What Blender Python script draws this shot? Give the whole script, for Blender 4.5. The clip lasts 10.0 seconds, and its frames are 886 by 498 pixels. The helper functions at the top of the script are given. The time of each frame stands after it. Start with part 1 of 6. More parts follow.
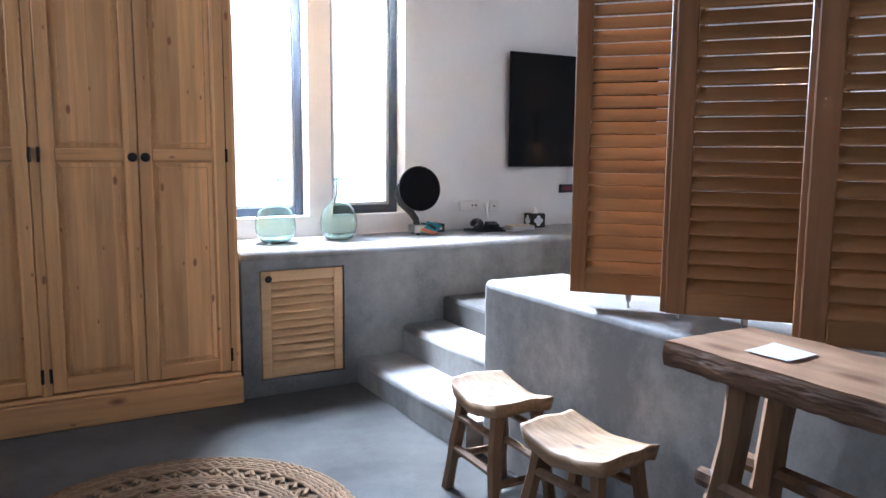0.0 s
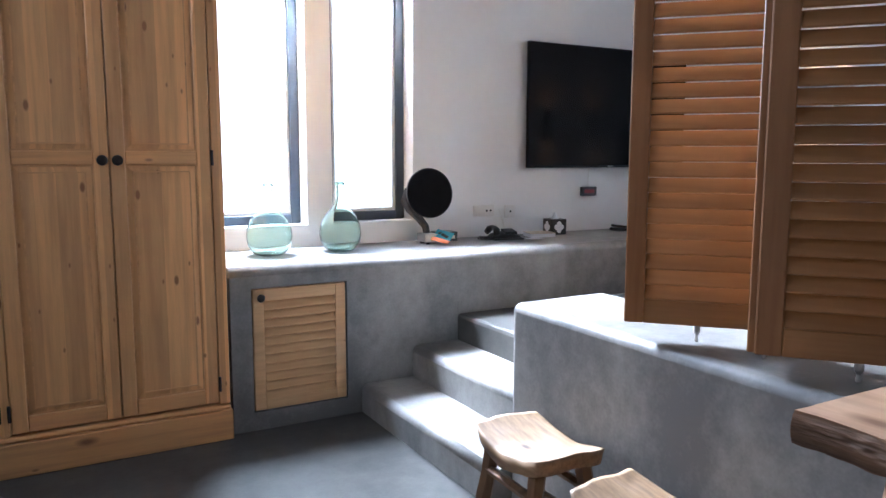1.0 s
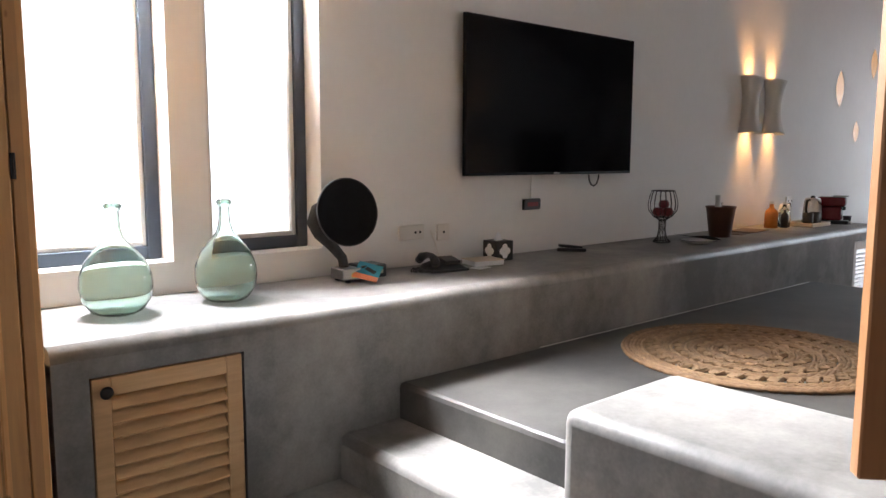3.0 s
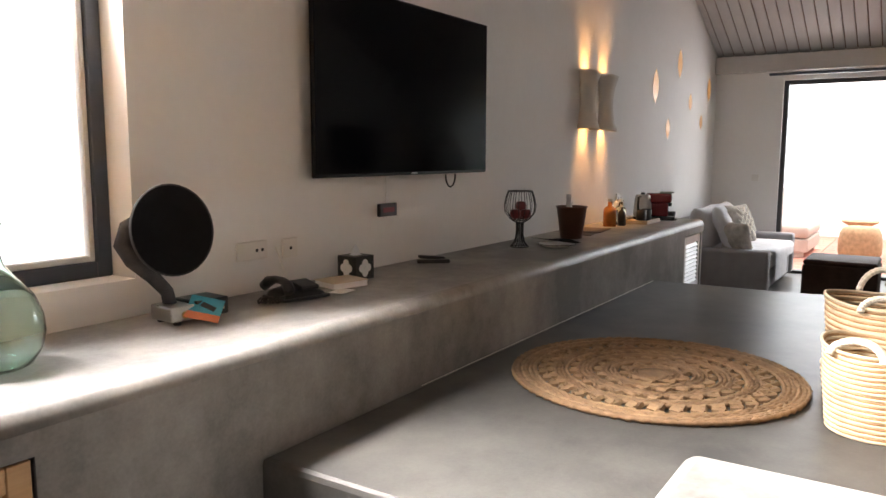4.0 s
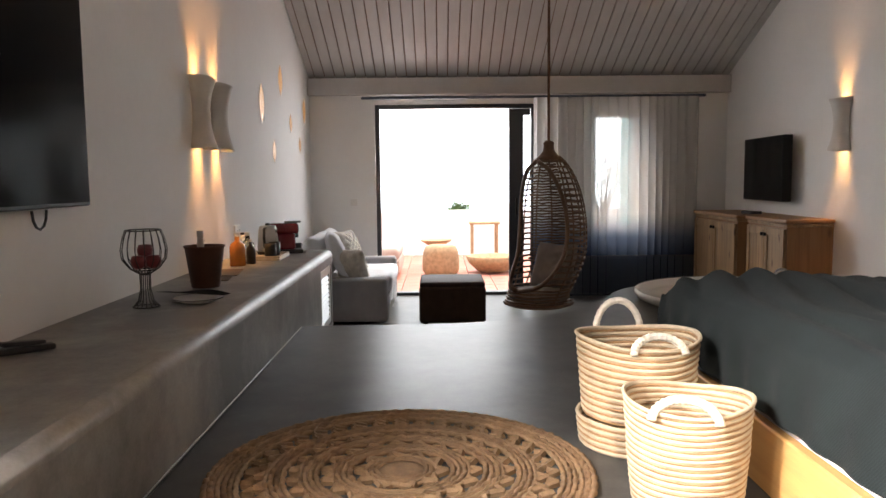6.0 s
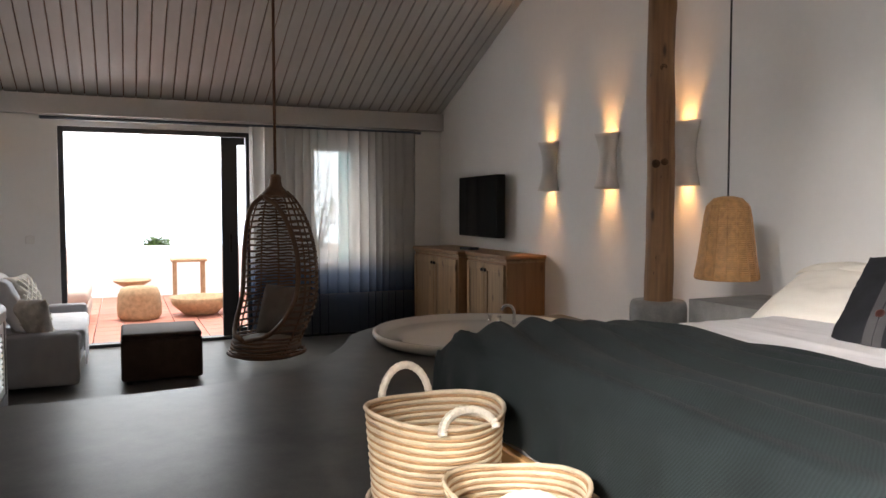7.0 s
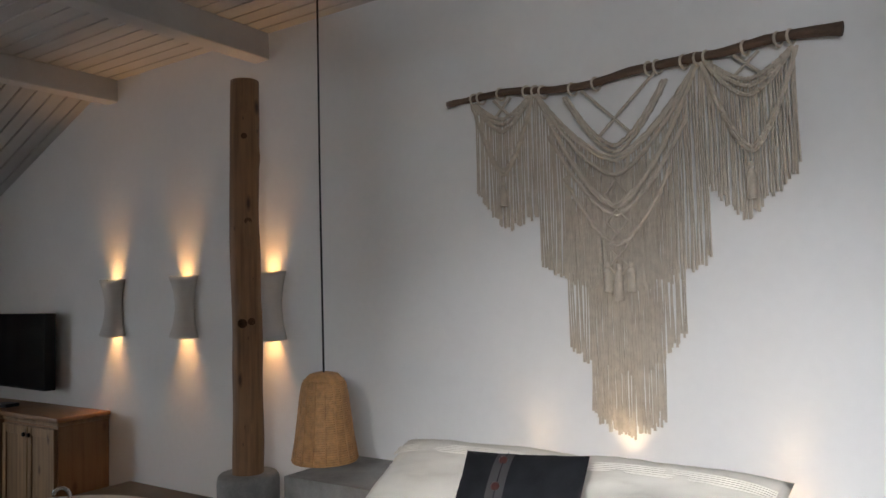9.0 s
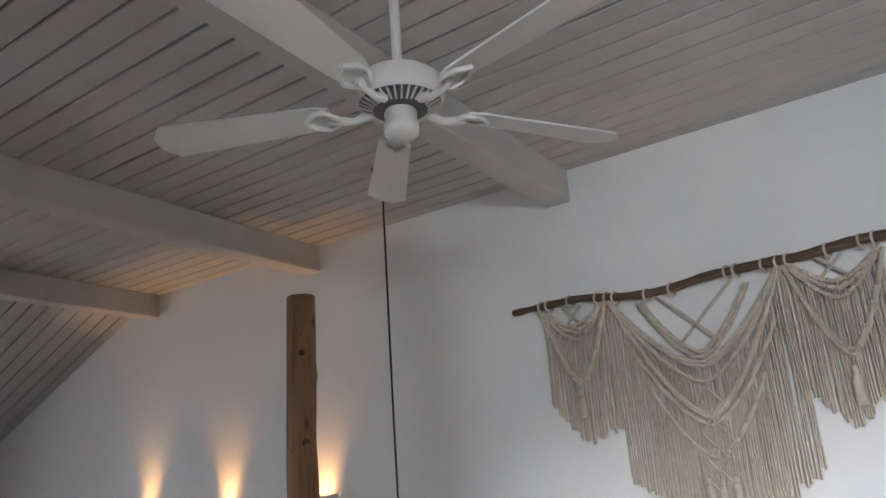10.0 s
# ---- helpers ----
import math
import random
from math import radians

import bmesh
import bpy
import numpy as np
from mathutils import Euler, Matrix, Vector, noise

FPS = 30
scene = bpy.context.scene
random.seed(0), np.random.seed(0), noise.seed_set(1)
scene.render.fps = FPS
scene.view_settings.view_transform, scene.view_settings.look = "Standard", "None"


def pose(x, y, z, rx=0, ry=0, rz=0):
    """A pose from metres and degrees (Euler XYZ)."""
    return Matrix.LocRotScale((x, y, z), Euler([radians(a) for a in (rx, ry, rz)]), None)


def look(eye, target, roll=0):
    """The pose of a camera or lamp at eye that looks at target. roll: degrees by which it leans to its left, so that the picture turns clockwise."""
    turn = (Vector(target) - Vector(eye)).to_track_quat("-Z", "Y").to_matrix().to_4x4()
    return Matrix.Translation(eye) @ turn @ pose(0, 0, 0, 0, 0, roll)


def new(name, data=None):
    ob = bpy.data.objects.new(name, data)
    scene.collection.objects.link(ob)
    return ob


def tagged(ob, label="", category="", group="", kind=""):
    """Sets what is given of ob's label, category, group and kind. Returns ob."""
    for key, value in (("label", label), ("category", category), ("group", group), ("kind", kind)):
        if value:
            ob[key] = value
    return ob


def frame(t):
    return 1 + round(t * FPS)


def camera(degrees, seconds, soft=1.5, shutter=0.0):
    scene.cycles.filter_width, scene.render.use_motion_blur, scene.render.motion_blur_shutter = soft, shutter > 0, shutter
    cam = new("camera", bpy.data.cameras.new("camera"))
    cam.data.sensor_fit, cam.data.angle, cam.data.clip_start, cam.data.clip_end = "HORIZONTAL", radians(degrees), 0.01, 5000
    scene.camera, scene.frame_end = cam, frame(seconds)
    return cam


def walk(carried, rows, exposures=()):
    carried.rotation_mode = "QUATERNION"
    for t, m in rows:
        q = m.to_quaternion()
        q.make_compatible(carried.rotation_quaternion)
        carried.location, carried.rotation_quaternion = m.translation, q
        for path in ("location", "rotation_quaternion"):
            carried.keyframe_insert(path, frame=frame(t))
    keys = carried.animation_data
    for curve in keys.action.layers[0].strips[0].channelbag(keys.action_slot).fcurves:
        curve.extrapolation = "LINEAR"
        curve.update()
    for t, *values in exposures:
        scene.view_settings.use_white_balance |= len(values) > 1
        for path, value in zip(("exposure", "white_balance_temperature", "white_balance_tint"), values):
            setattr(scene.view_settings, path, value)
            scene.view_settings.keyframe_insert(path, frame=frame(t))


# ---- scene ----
cam = camera(61.4, 10.0)
PATH = [
    (0, (1.323, -0.021, 1.369), (2.295, 1.709, 1.12), 0.4),
    (0.5, (1.373, 0.153, 1.353), (2.346, 1.88, 1.089), 0.4),
    (1, (1.494, 0.449, 1.373), (2.467, 2.178, 1.124), 0.1),
    (1.5, (1.562, 0.728, 1.374), (2.569, 2.44, 1.134), 0.3),
    (2, (1.626, 1.067, 1.378), (2.72, 2.724, 1.143), -0.8),
    (2.2, (1.654, 1.191, 1.373), (2.779, 2.825, 1.122), -0.7),
    (3.3, (1.879, 1.884, 1.4), (3.299, 3.272, 1.161), -0.2),
    (3.5, (1.929, 2.03, 1.421), (3.44, 3.316, 1.174), -0.6),
    (4, (2.084, 2.368, 1.399), (3.748, 3.447, 1.144), 0.2),
    (4.5, (2.291, 2.65, 1.398), (4.076, 3.515, 1.141), 0.6),
    (5, (2.508, 2.89, 1.398), (4.432, 3.391, 1.187), 0.2),
    (5.2, (2.587, 2.968, 1.402), (4.54, 3.345, 1.191), -0.2),
    (6.3, (2.981, 3.192, 1.376), (4.964, 3.007, 1.195), -0.2),
    (6.5, (3.085, 3.243, 1.374), (5.049, 2.912, 1.197), 0.1),
    (7, (3.335, 3.292, 1.431), (5.169, 2.502, 1.322), 0.0),
    (7.5, (3.436, 3.275, 1.52), (5.068, 2.124, 1.415), 1.6),
    (8, (3.547, 3.204, 1.574), (4.94, 1.772, 1.483), 0.7),
    (8.5, (3.676, 3.131, 1.714), (4.857, 1.517, 1.687), -0.3),
    (9, (3.725, 3.129, 1.867), (4.846, 1.477, 1.979), -1.5),
    (9.5, (3.899, 3.2, 1.969), (4.955, 1.563, 2.421), -3.9),
    (10, (4.069, 3.252, 2.067), (5.123, 1.655, 2.651), -4.3),
]
EXPO = [(0.0, 2.27, 5300, 12), (0.6, 2.22, 5300, 12), (1.4, 1.97, 5400, 12), (2.2, 1.80, 5600, 13), (3.4, 1.45, 7000, 16), (5.0, 1.68, 7400, 18), (6.5, 1.30, 7300, 17),
        (7.2, 1.08, 7150, 15), (8.0, 0.98, 6850, 11), (9.0, 0.67, 6500, 12), (9.5, 0.88, 6300, 12), (10.0, 1.24, 6200, 12)]
walk(cam, [(t, look(eye, target, roll)) for t, eye, target, roll in PATH], EXPO)

# ---- light ----
SUN_DIR = Vector((0.937, -0.112, -0.31)).normalized()
world = bpy.data.worlds.new("daylight")
scene.world = world
world.use_nodes = True
wn = world.node_tree
sky = wn.nodes.new("ShaderNodeTexSky")
sky.sky_type = "NISHITA"
sky.sun_disc = False
sky.sun_elevation = math.asin(-SUN_DIR.z)
sky.sun_rotation = math.atan2(-SUN_DIR.x, -SUN_DIR.y)
wn.links.new(sky.outputs[0], wn.nodes["Background"].inputs[0])
wn.nodes["Background"].inputs[1].default_value = 0.15


def lamp(name, kind, m, watts, color=(1, 1, 1), **more):
    data = bpy.data.lights.new(name, kind)
    data.energy, data.color = watts, color
    if kind == "AREA":
        data.shape, data.size, data.size_y = "RECTANGLE", more["size"], more["size_y"]
        data.spread = radians(more.get("spread", 180))
    elif kind == "SUN":
        data.angle = radians(more["angle"])
    elif kind == "SPOT":
        data.spot_size, data.spot_blend, data.shadow_soft_size = radians(more["cone"]), more["blend"], 0.015
    else:
        data.shadow_soft_size = more["radius"]
    ob = new(name, data)
    ob.matrix_world = m
    return ob


lamp("sun", "SUN", look((-20, 3, 12), Vector((-20, 3, 12)) + SUN_DIR), 1.05, (1, 0.93, 0.82), angle=0.6)
# area lamps that stand in for sky light at the window and door openings
lamp("window_sky_light", "AREA", look((2.66, 4.92, 2.46), (2.80, 2.6, 0.6)), 47, (0.86, 0.93, 1.0), size=0.40, size_y=0.45, spread=160)
lamp("window_sky_light", "AREA", look((3.34, 4.92, 2.50), (4.25, 1.35, 0.0)), 29, (0.95, 0.97, 1.0), size=0.40, size_y=0.38, spread=68)
# added in the unseen west opening to brighten the wardrobe and screen
lamp("window_sky_light", "AREA", look((-1.36, 3.21, 2.66), (2.6, 2.2, 0.8)), 3.2, (0.96, 0.98, 1.0), size=0.5, size_y=0.6, spread=130)

# added lamp above the terrace, brightens the tiles in place of sunlight
lamp("terrace_fill_light", "AREA", look((14.4, 2.6, 5.2), (14.4, 2.61, 0)), 230, (1.0, 0.97, 0.92), size=3.6, size_y=4.5)
lamp("door_sky_light", "AREA", look((11.95, 3.05, 2.03), (8.5, 2.0, 1.5)), 14, (0.84, 0.92, 1.0), size=1.5, size_y=0.25)

# ---- materials ----


def mat(name, base, rough=0.6, vary=0.15, scale=4.0, fine=60.0, bump=0.1, metal=0.0, stretch=(1, 1, 1), spread=0.0, spec=0.5, tint=None):
    m = bpy.data.materials.new(name)
    m.use_nodes = True
    nt = m.node_tree
    bsdf = nt.nodes["Principled BSDF"]
    co = nt.nodes.new("ShaderNodeTexCoord")
    mp = nt.nodes.new("ShaderNodeMapping")
    mp.inputs["Scale"].default_value = stretch
    nt.links.new(co.outputs["Object"], mp.inputs[0])
    n1, n2 = nt.nodes.new("ShaderNodeTexNoise"), nt.nodes.new("ShaderNodeTexNoise")
    n1.inputs["Scale"].default_value, n1.inputs["Detail"].default_value = scale, 5
    n2.inputs["Scale"].default_value, n2.inputs["Detail"].default_value = fine, 3
    for n in (n1, n2):
        nt.links.new(mp.outputs[0], n.inputs["Vector"])
    add = nt.nodes.new("ShaderNodeMath")
    add.operation = "MULTIPLY_ADD"
    add.inputs[1].default_value = 0.35
    nt.links.new(n2.outputs[0], add.inputs[0])
    nt.links.new(n1.outputs[0], add.inputs[2])
    ramp = nt.nodes.new("ShaderNodeValToRGB")
    lo = [c * (1 - vary) for c in base]
    hi = [min(1, c * (1 + vary)) for c in (tint or base)]
    ramp.color_ramp.elements[0].position, ramp.color_ramp.elements[0].color = 0.42, (*lo, 1)
    ramp.color_ramp.elements[1].position, ramp.color_ramp.elements[1].color = 0.92, (*hi, 1)
    nt.links.new(add.outputs[0], ramp.inputs[0])
    out = ramp.outputs[0]
    if spread:
        info = nt.nodes.new("ShaderNodeObjectInfo")
        hsv = nt.nodes.new("ShaderNodeHueSaturation")
        mr = nt.nodes.new("ShaderNodeMapRange")
        mr.inputs[3].default_value, mr.inputs[4].default_value = 1 - spread, 1 + spread
        nt.links.new(info.outputs["Random"], mr.inputs[0])
        nt.links.new(mr.outputs[0], hsv.inputs["Value"])
        nt.links.new(out, hsv.inputs["Color"])
        out = hsv.outputs[0]
    nt.links.new(out, bsdf.inputs["Base Color"])
    rr = nt.nodes.new("ShaderNodeMapRange")
    rr.inputs[3].default_value, rr.inputs[4].default_value = max(0.03, rough - 0.08), min(1, rough + 0.08)
    nt.links.new(n1.outputs[0], rr.inputs[0])
    nt.links.new(rr.outputs[0], bsdf.inputs["Roughness"])
    bsdf.inputs["Metallic"].default_value = metal
    bsdf.inputs["Specular IOR Level"].default_value = spec
    if bump:
        b = nt.nodes.new("ShaderNodeBump")
        b.inputs["Strength"].default_value, b.inputs["Distance"].default_value = bump, 0.004
        nt.links.new(add.outputs[0], b.inputs["Height"])
        nt.links.new(b.outputs[0], bsdf.inputs["Normal"])
    return m


def wood(name, base, dark, rough=0.55, axis=2, scale=1.0, knots=True, spread=0.06, plank=0.0, grain=0.55, pins=0.0, big=0.075):
    """Grain along one axis: stretched noise, fine streaks and a few knots."""
    st = [9.0, 9.0, 9.0]
    st[axis] = 0.7
    m = mat(name, base, rough, 0.1, 2.2 * scale, 26 * scale, 0.12, stretch=st, spread=spread)
    nt = m.node_tree
    bsdf = nt.nodes["Principled BSDF"]
    old = bsdf.inputs["Base Color"].links[0].from_socket
    co = nt.nodes.new("ShaderNodeTexCoord")
    sep = nt.nodes.new("ShaderNodeSeparateXYZ")
    nt.links.new(co.outputs["Object"], sep.inputs[0])
    across = nt.nodes.new("ShaderNodeMath")
    across.operation = "ADD"
    sides = [i for i in range(3) if i != axis]
    nt.links.new(sep.outputs[sides[0]], across.inputs[0])
    nt.links.new(sep.outputs[sides[1]], across.inputs[1])
    flat = nt.nodes.new("ShaderNodeCombineXYZ")
    nt.links.new(across.outputs[0], flat.inputs[0])
    nt.links.new(sep.outputs[axis], flat.inputs[1])
    mp = nt.nodes.new("ShaderNodeMapping")
    mp.inputs["Scale"].default_value = (2.3, 1.0, 1)
    nt.links.new(flat.outputs[0], mp.inputs[0])
    if plank:
        cut = nt.nodes.new("ShaderNodeMath")
        cut.operation = "SNAP"
        cut.inputs[1].default_value = plank
        nt.links.new(across.outputs[0], cut.inputs[0])
        wn_ = nt.nodes.new("ShaderNodeTexWhiteNoise")
        wn_.noise_dimensions = "1D"
        nt.links.new(cut.outputs[0], wn_.inputs["W"])
        pr = nt.nodes.new("ShaderNodeMapRange")
        pr.inputs[3].default_value, pr.inputs[4].default_value = 0.80, 1.14
        nt.links.new(wn_.outputs["Value"], pr.inputs[0])
        ph_ = nt.nodes.new("ShaderNodeHueSaturation")
        nt.links.new(old, ph_.inputs["Color"])
        nt.links.new(pr.outputs[0], ph_.inputs["Value"])
        old = ph_.outputs[0]
    vor = nt.nodes.new("ShaderNodeTexVoronoi")
    vor.voronoi_dimensions = "2D"
    vor.inputs["Scale"].default_value = 1.3 * scale
    nt.links.new(mp.outputs[0], vor.inputs["Vector"])
    kr = nt.nodes.new("ShaderNodeValToRGB")
    kr.color_ramp.elements[0].position, kr.color_ramp.elements[0].color = 0.02, (1, 1, 1, 1)
    kr.color_ramp.elements[1].position, kr.color_ramp.elements[1].color = (big if knots else 0.021), (0, 0, 0, 1)
    nt.links.new(vor.outputs["Distance"], kr.inputs[0])
    wave = nt.nodes.new("ShaderNodeTexNoise")
    wave.inputs["Scale"].default_value, wave.inputs["Detail"].default_value = 6.0 * scale, 6
    mp3 = nt.nodes.new("ShaderNodeMapping")
    st3 = [7.0, 7.0, 7.0]
    st3[axis] = 0.35
    mp3.inputs["Scale"].default_value = st3
    nt.links.new(co.outputs["Object"], mp3.inputs[0])
    nt.links.new(mp3.outputs[0], wave.inputs["Vector"])
    gr = nt.nodes.new("ShaderNodeMapRange")
    gr.inputs[1].default_value, gr.inputs[2].default_value, gr.inputs[3].default_value, gr.inputs[4].default_value = 0.42, 0.75, 0.0, grain
    nt.links.new(wave.outputs[0], gr.inputs[0])
    mx = nt.nodes.new("ShaderNodeMath")
    mx.operation = "MAXIMUM"
    nt.links.new(kr.outputs[0], mx.inputs[0])
    nt.links.new(gr.outputs[0], mx.inputs[1])
    if pins:
        small = nt.nodes.new("ShaderNodeTexVoronoi")
        small.voronoi_dimensions = "2D"
        small.inputs["Scale"].default_value = pins
        nt.links.new(mp.outputs[0], small.inputs["Vector"])
        sr = nt.nodes.new("ShaderNodeMapRange")
        sr.inputs[1].default_value, sr.inputs[2].default_value, sr.inputs[3].default_value, sr.inputs[4].default_value = 0.012, 0.034, 0.85, 0.0
        nt.links.new(small.outputs["Distance"], sr.inputs[0])
        both = nt.nodes.new("ShaderNodeMath")
        both.operation = "MAXIMUM"
        nt.links.new(mx.outputs[0], both.inputs[0])
        nt.links.new(sr.outputs[0], both.inputs[1])
        mx = both
    mix = nt.nodes.new("ShaderNodeMix")
    mix.data_type = "RGBA"
    nt.links.new(mx.outputs[0], mix.inputs[0])
    nt.links.new(old, mix.inputs[6])
    mix.inputs[7].default_value = (*dark, 1)
    nt.links.new(mix.outputs[2], bsdf.inputs["Base Color"])
    return m


def glow(name, color, power):
    m = bpy.data.materials.new(name)
    m.use_nodes = True
    b = m.node_tree.nodes["Principled BSDF"]
    b.inputs["Base Color"].default_value = (*color, 1)
    b.inputs["Emission Color"].default_value = (*color, 1)
    b.inputs["Emission Strength"].default_value = power
    return m


def glass(name, color=(1, 1, 1), rough=0.0, ior=1.45):
    m = bpy.data.materials.new(name)
    m.use_nodes = True
    b = m.node_tree.nodes["Principled BSDF"]
    b.inputs["Base Color"].default_value = (*color, 1)
    b.inputs["Roughness"].default_value = rough
    b.inputs["IOR"].default_value = ior
    b.inputs["Transmission Weight"].default_value = 1.0
    return m




def cement(name, lo, hi, rough, spec=0.5, streak=0.45, relief=0.12, worn=0.07):
    """Trowelled cement: broad clouds, smaller mottling and faint trowel streaks."""
    m = bpy.data.materials.new(name)
    m.use_nodes = True
    nt = m.node_tree
    bsdf = nt.nodes["Principled BSDF"]
    co = nt.nodes.new("ShaderNodeTexCoord")
    total = None
    for sc, det, wt, st in ((0.9, 2, 0.45, (1, 1, streak)), (3.1, 6, 0.35, (1, 1, 0.6)), (17, 4, 0.13, (1, 1, 1)), (90, 2, 0.07, (1, 1, 1))):
        mp = nt.nodes.new("ShaderNodeMapping")
        mp.inputs["Scale"].default_value = st
        nt.links.new(co.outputs["Object"], mp.inputs[0])
        n = nt.nodes.new("ShaderNodeTexNoise")
        n.inputs["Scale"].default_value, n.inputs["Detail"].default_value, n.inputs["Roughness"].default_value = sc, det, 0.55
        nt.links.new(mp.outputs[0], n.inputs["Vector"])
        mul = nt.nodes.new("ShaderNodeMath")
        mul.operation = "MULTIPLY_ADD"
        mul.inputs[1].default_value, mul.inputs[2].default_value = wt, 0.0
        nt.links.new(n.outputs[0], mul.inputs[0])
        if total is not None:
            nt.links.new(total, mul.inputs[2])
        total = mul.outputs[0]
    mr = nt.nodes.new("ShaderNodeMapRange")
    mr.inputs[1].default_value, mr.inputs[2].default_value = 0.40, 0.61
    nt.links.new(total, mr.inputs[0])
    mix = nt.nodes.new("ShaderNodeMix")
    mix.data_type = "RGBA"
    mix.inputs[6].default_value, mix.inputs[7].default_value = (*lo, 1), (*hi, 1)
    nt.links.new(mr.outputs[0], mix.inputs[0])
    nt.links.new(mix.outputs[2], bsdf.inputs["Base Color"])
    rr = nt.nodes.new("ShaderNodeMapRange")
    rr.inputs[3].default_value, rr.inputs[4].default_value = rough - worn * 0.7, rough + worn
    rr.inputs[1].default_value, rr.inputs[2].default_value = 0.2, 0.8
    nt.links.new(total, rr.inputs[0])
    nt.links.new(rr.outputs[0], bsdf.inputs["Roughness"])
    bsdf.inputs["Specular IOR Level"].default_value = spec
    if relief:
        b = nt.nodes.new("ShaderNodeBump")
        b.inputs["Strength"].default_value, b.inputs["Distance"].default_value = relief, 0.006
        nt.links.new(total, b.inputs["Height"])
        nt.links.new(b.outputs[0], bsdf.inputs["Normal"])
    return m


PLASTER = mat("white_plaster", (0.79, 0.78, 0.76), 0.85, 0.035, 1.6, 22, 0.25)
CEMENT = cement("polished_cement", (0.15, 0.147, 0.143), (0.39, 0.375, 0.353), 0.46, 0.28)
CEMENT_FLOOR = cement("polished_cement_floor", (0.058, 0.057, 0.055), (0.122, 0.118, 0.110), 0.36, 0.07, 1.0, 0.0, 0.05)
CEILING = mat("painted_boards", (0.50, 0.485, 0.47), 0.6, 0.08, 2.5, 40, 0.12, stretch=(0.5, 3, 3))
BEAM = mat("painted_beam", (0.52, 0.505, 0.49), 0.6, 0.07, 3, 40, 0.1)
OAK = wood("light_oak", (0.76, 0.41, 0.158), (0.31, 0.125, 0.04), 0.40, plank=0.083, grain=0.36, pins=2.3, big=0.036)
OAK_H = wood("light_oak_cross", (0.69, 0.365, 0.138), (0.28, 0.125, 0.05), 0.42, axis=0, grain=0.35, pins=1.6)
DOOR_OAK = wood("honey_oak", (0.68, 0.42, 0.20), (0.48, 0.26, 0.11), 0.5, axis=0, knots=False)
SHUTTER = wood("shutter_cedar", (0.31, 0.148, 0.058), (0.16, 0.068, 0.026), 0.4, knots=False, spread=0.08)
SHUTTER_H = wood("shutter_slat", (0.37, 0.185, 0.068), (0.20, 0.088, 0.034), 0.38, axis=0, knots=False, spread=0.12)
RUSTIC = wood("rustic_elm", (0.30, 0.185, 0.095), (0.07, 0.034, 0.016), 0.62, axis=1, scale=1.3)
RUSTIC_LEG = wood("rustic_elm_leg", (0.21, 0.115, 0.055), (0.07, 0.034, 0.016), 0.5)
BARK = mat("live_edge_bark", (0.17, 0.092, 0.05), 0.75, 0.65, 22, 70, 1.0, stretch=(1, 0.22, 2.2))
TABLE = wood("table_plank", (0.44, 0.27, 0.165), (0.19, 0.095, 0.05), 0.5, axis=1, scale=0.8)
LOG = wood("peeled_log", (0.24, 0.125, 0.054), (0.06, 0.026, 0.011), 0.6, scale=1.0, grain=0.65, pins=2.2)
CABINET = wood("knotty_pine", (0.34, 0.205, 0.10), (0.11, 0.05, 0.02), 0.45, plank=0.09)
CABINET_D = wood("stained_pine", (0.29, 0.15, 0.065), (0.16, 0.075, 0.03), 0.5)
BEDWOOD = wood("bed_pine", (0.55, 0.32, 0.12), (0.40, 0.20, 0.07), 0.45, axis=0, knots=False)
KNOT = mat("dark_knot", (0.07, 0.036, 0.018), 0.9, 0.4, 20, 90, 0.4, spec=0.1)
STICK = mat("driftwood", (0.10, 0.062, 0.04), 0.8, 0.4, 18, 90, 0.8, stretch=(0.3, 2, 2))
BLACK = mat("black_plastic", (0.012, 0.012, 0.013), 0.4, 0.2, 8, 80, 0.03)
TVCASE = mat("satin_black_case", (0.006, 0.006, 0.007), 0.5, 0.1, 8, 80, 0.0, spec=0.15)
SCREEN = mat("tv_screen", (0.002, 0.002, 0.003), 0.10, 0.1, 3, 30, 0.0, spec=0.15)
IRON = mat("dark_iron", (0.03, 0.026, 0.024), 0.5, 0.3, 10, 80, 0.1, metal=0.7)
# dark grey metal with the blue veil of lens flare mixed into its colour
FRAME = mat("flare_tinted_metal", (0.046, 0.062, 0.088), 0.42, 0.12, 5, 60, 0.04)
DOORMETAL = mat("black_door_frame", (0.020, 0.022, 0.027), 0.45, 0.12, 5, 60, 0.04)
CHROME = mat("chrome", (0.75, 0.75, 0.76), 0.12, 0.03, 5, 60, 0.0, metal=1.0)
STEEL = mat("brushed_steel", (0.45, 0.44, 0.42), 0.3, 0.1, 8, 90, 0.05, metal=1.0)
SCONCE = mat("sconce_plaster", (0.62, 0.59, 0.55), 0.85, 0.05, 6, 60, 0.2)
SHEET = mat("white_linen", (0.86, 0.85, 0.86), 0.85, 0.03, 5, 220, 0.12)
PILLOW = mat("cream_linen", (0.78, 0.74, 0.66), 0.9, 0.05, 7, 260, 0.2)
BLANKET = mat("dark_teal_throw", (0.0092, 0.0138, 0.0143), 0.95, 0.3, 6, 420, 1.0, spec=0.2)
BLANKET.node_tree.nodes["Principled BSDF"].inputs["Sheen Weight"].default_value = 0.012


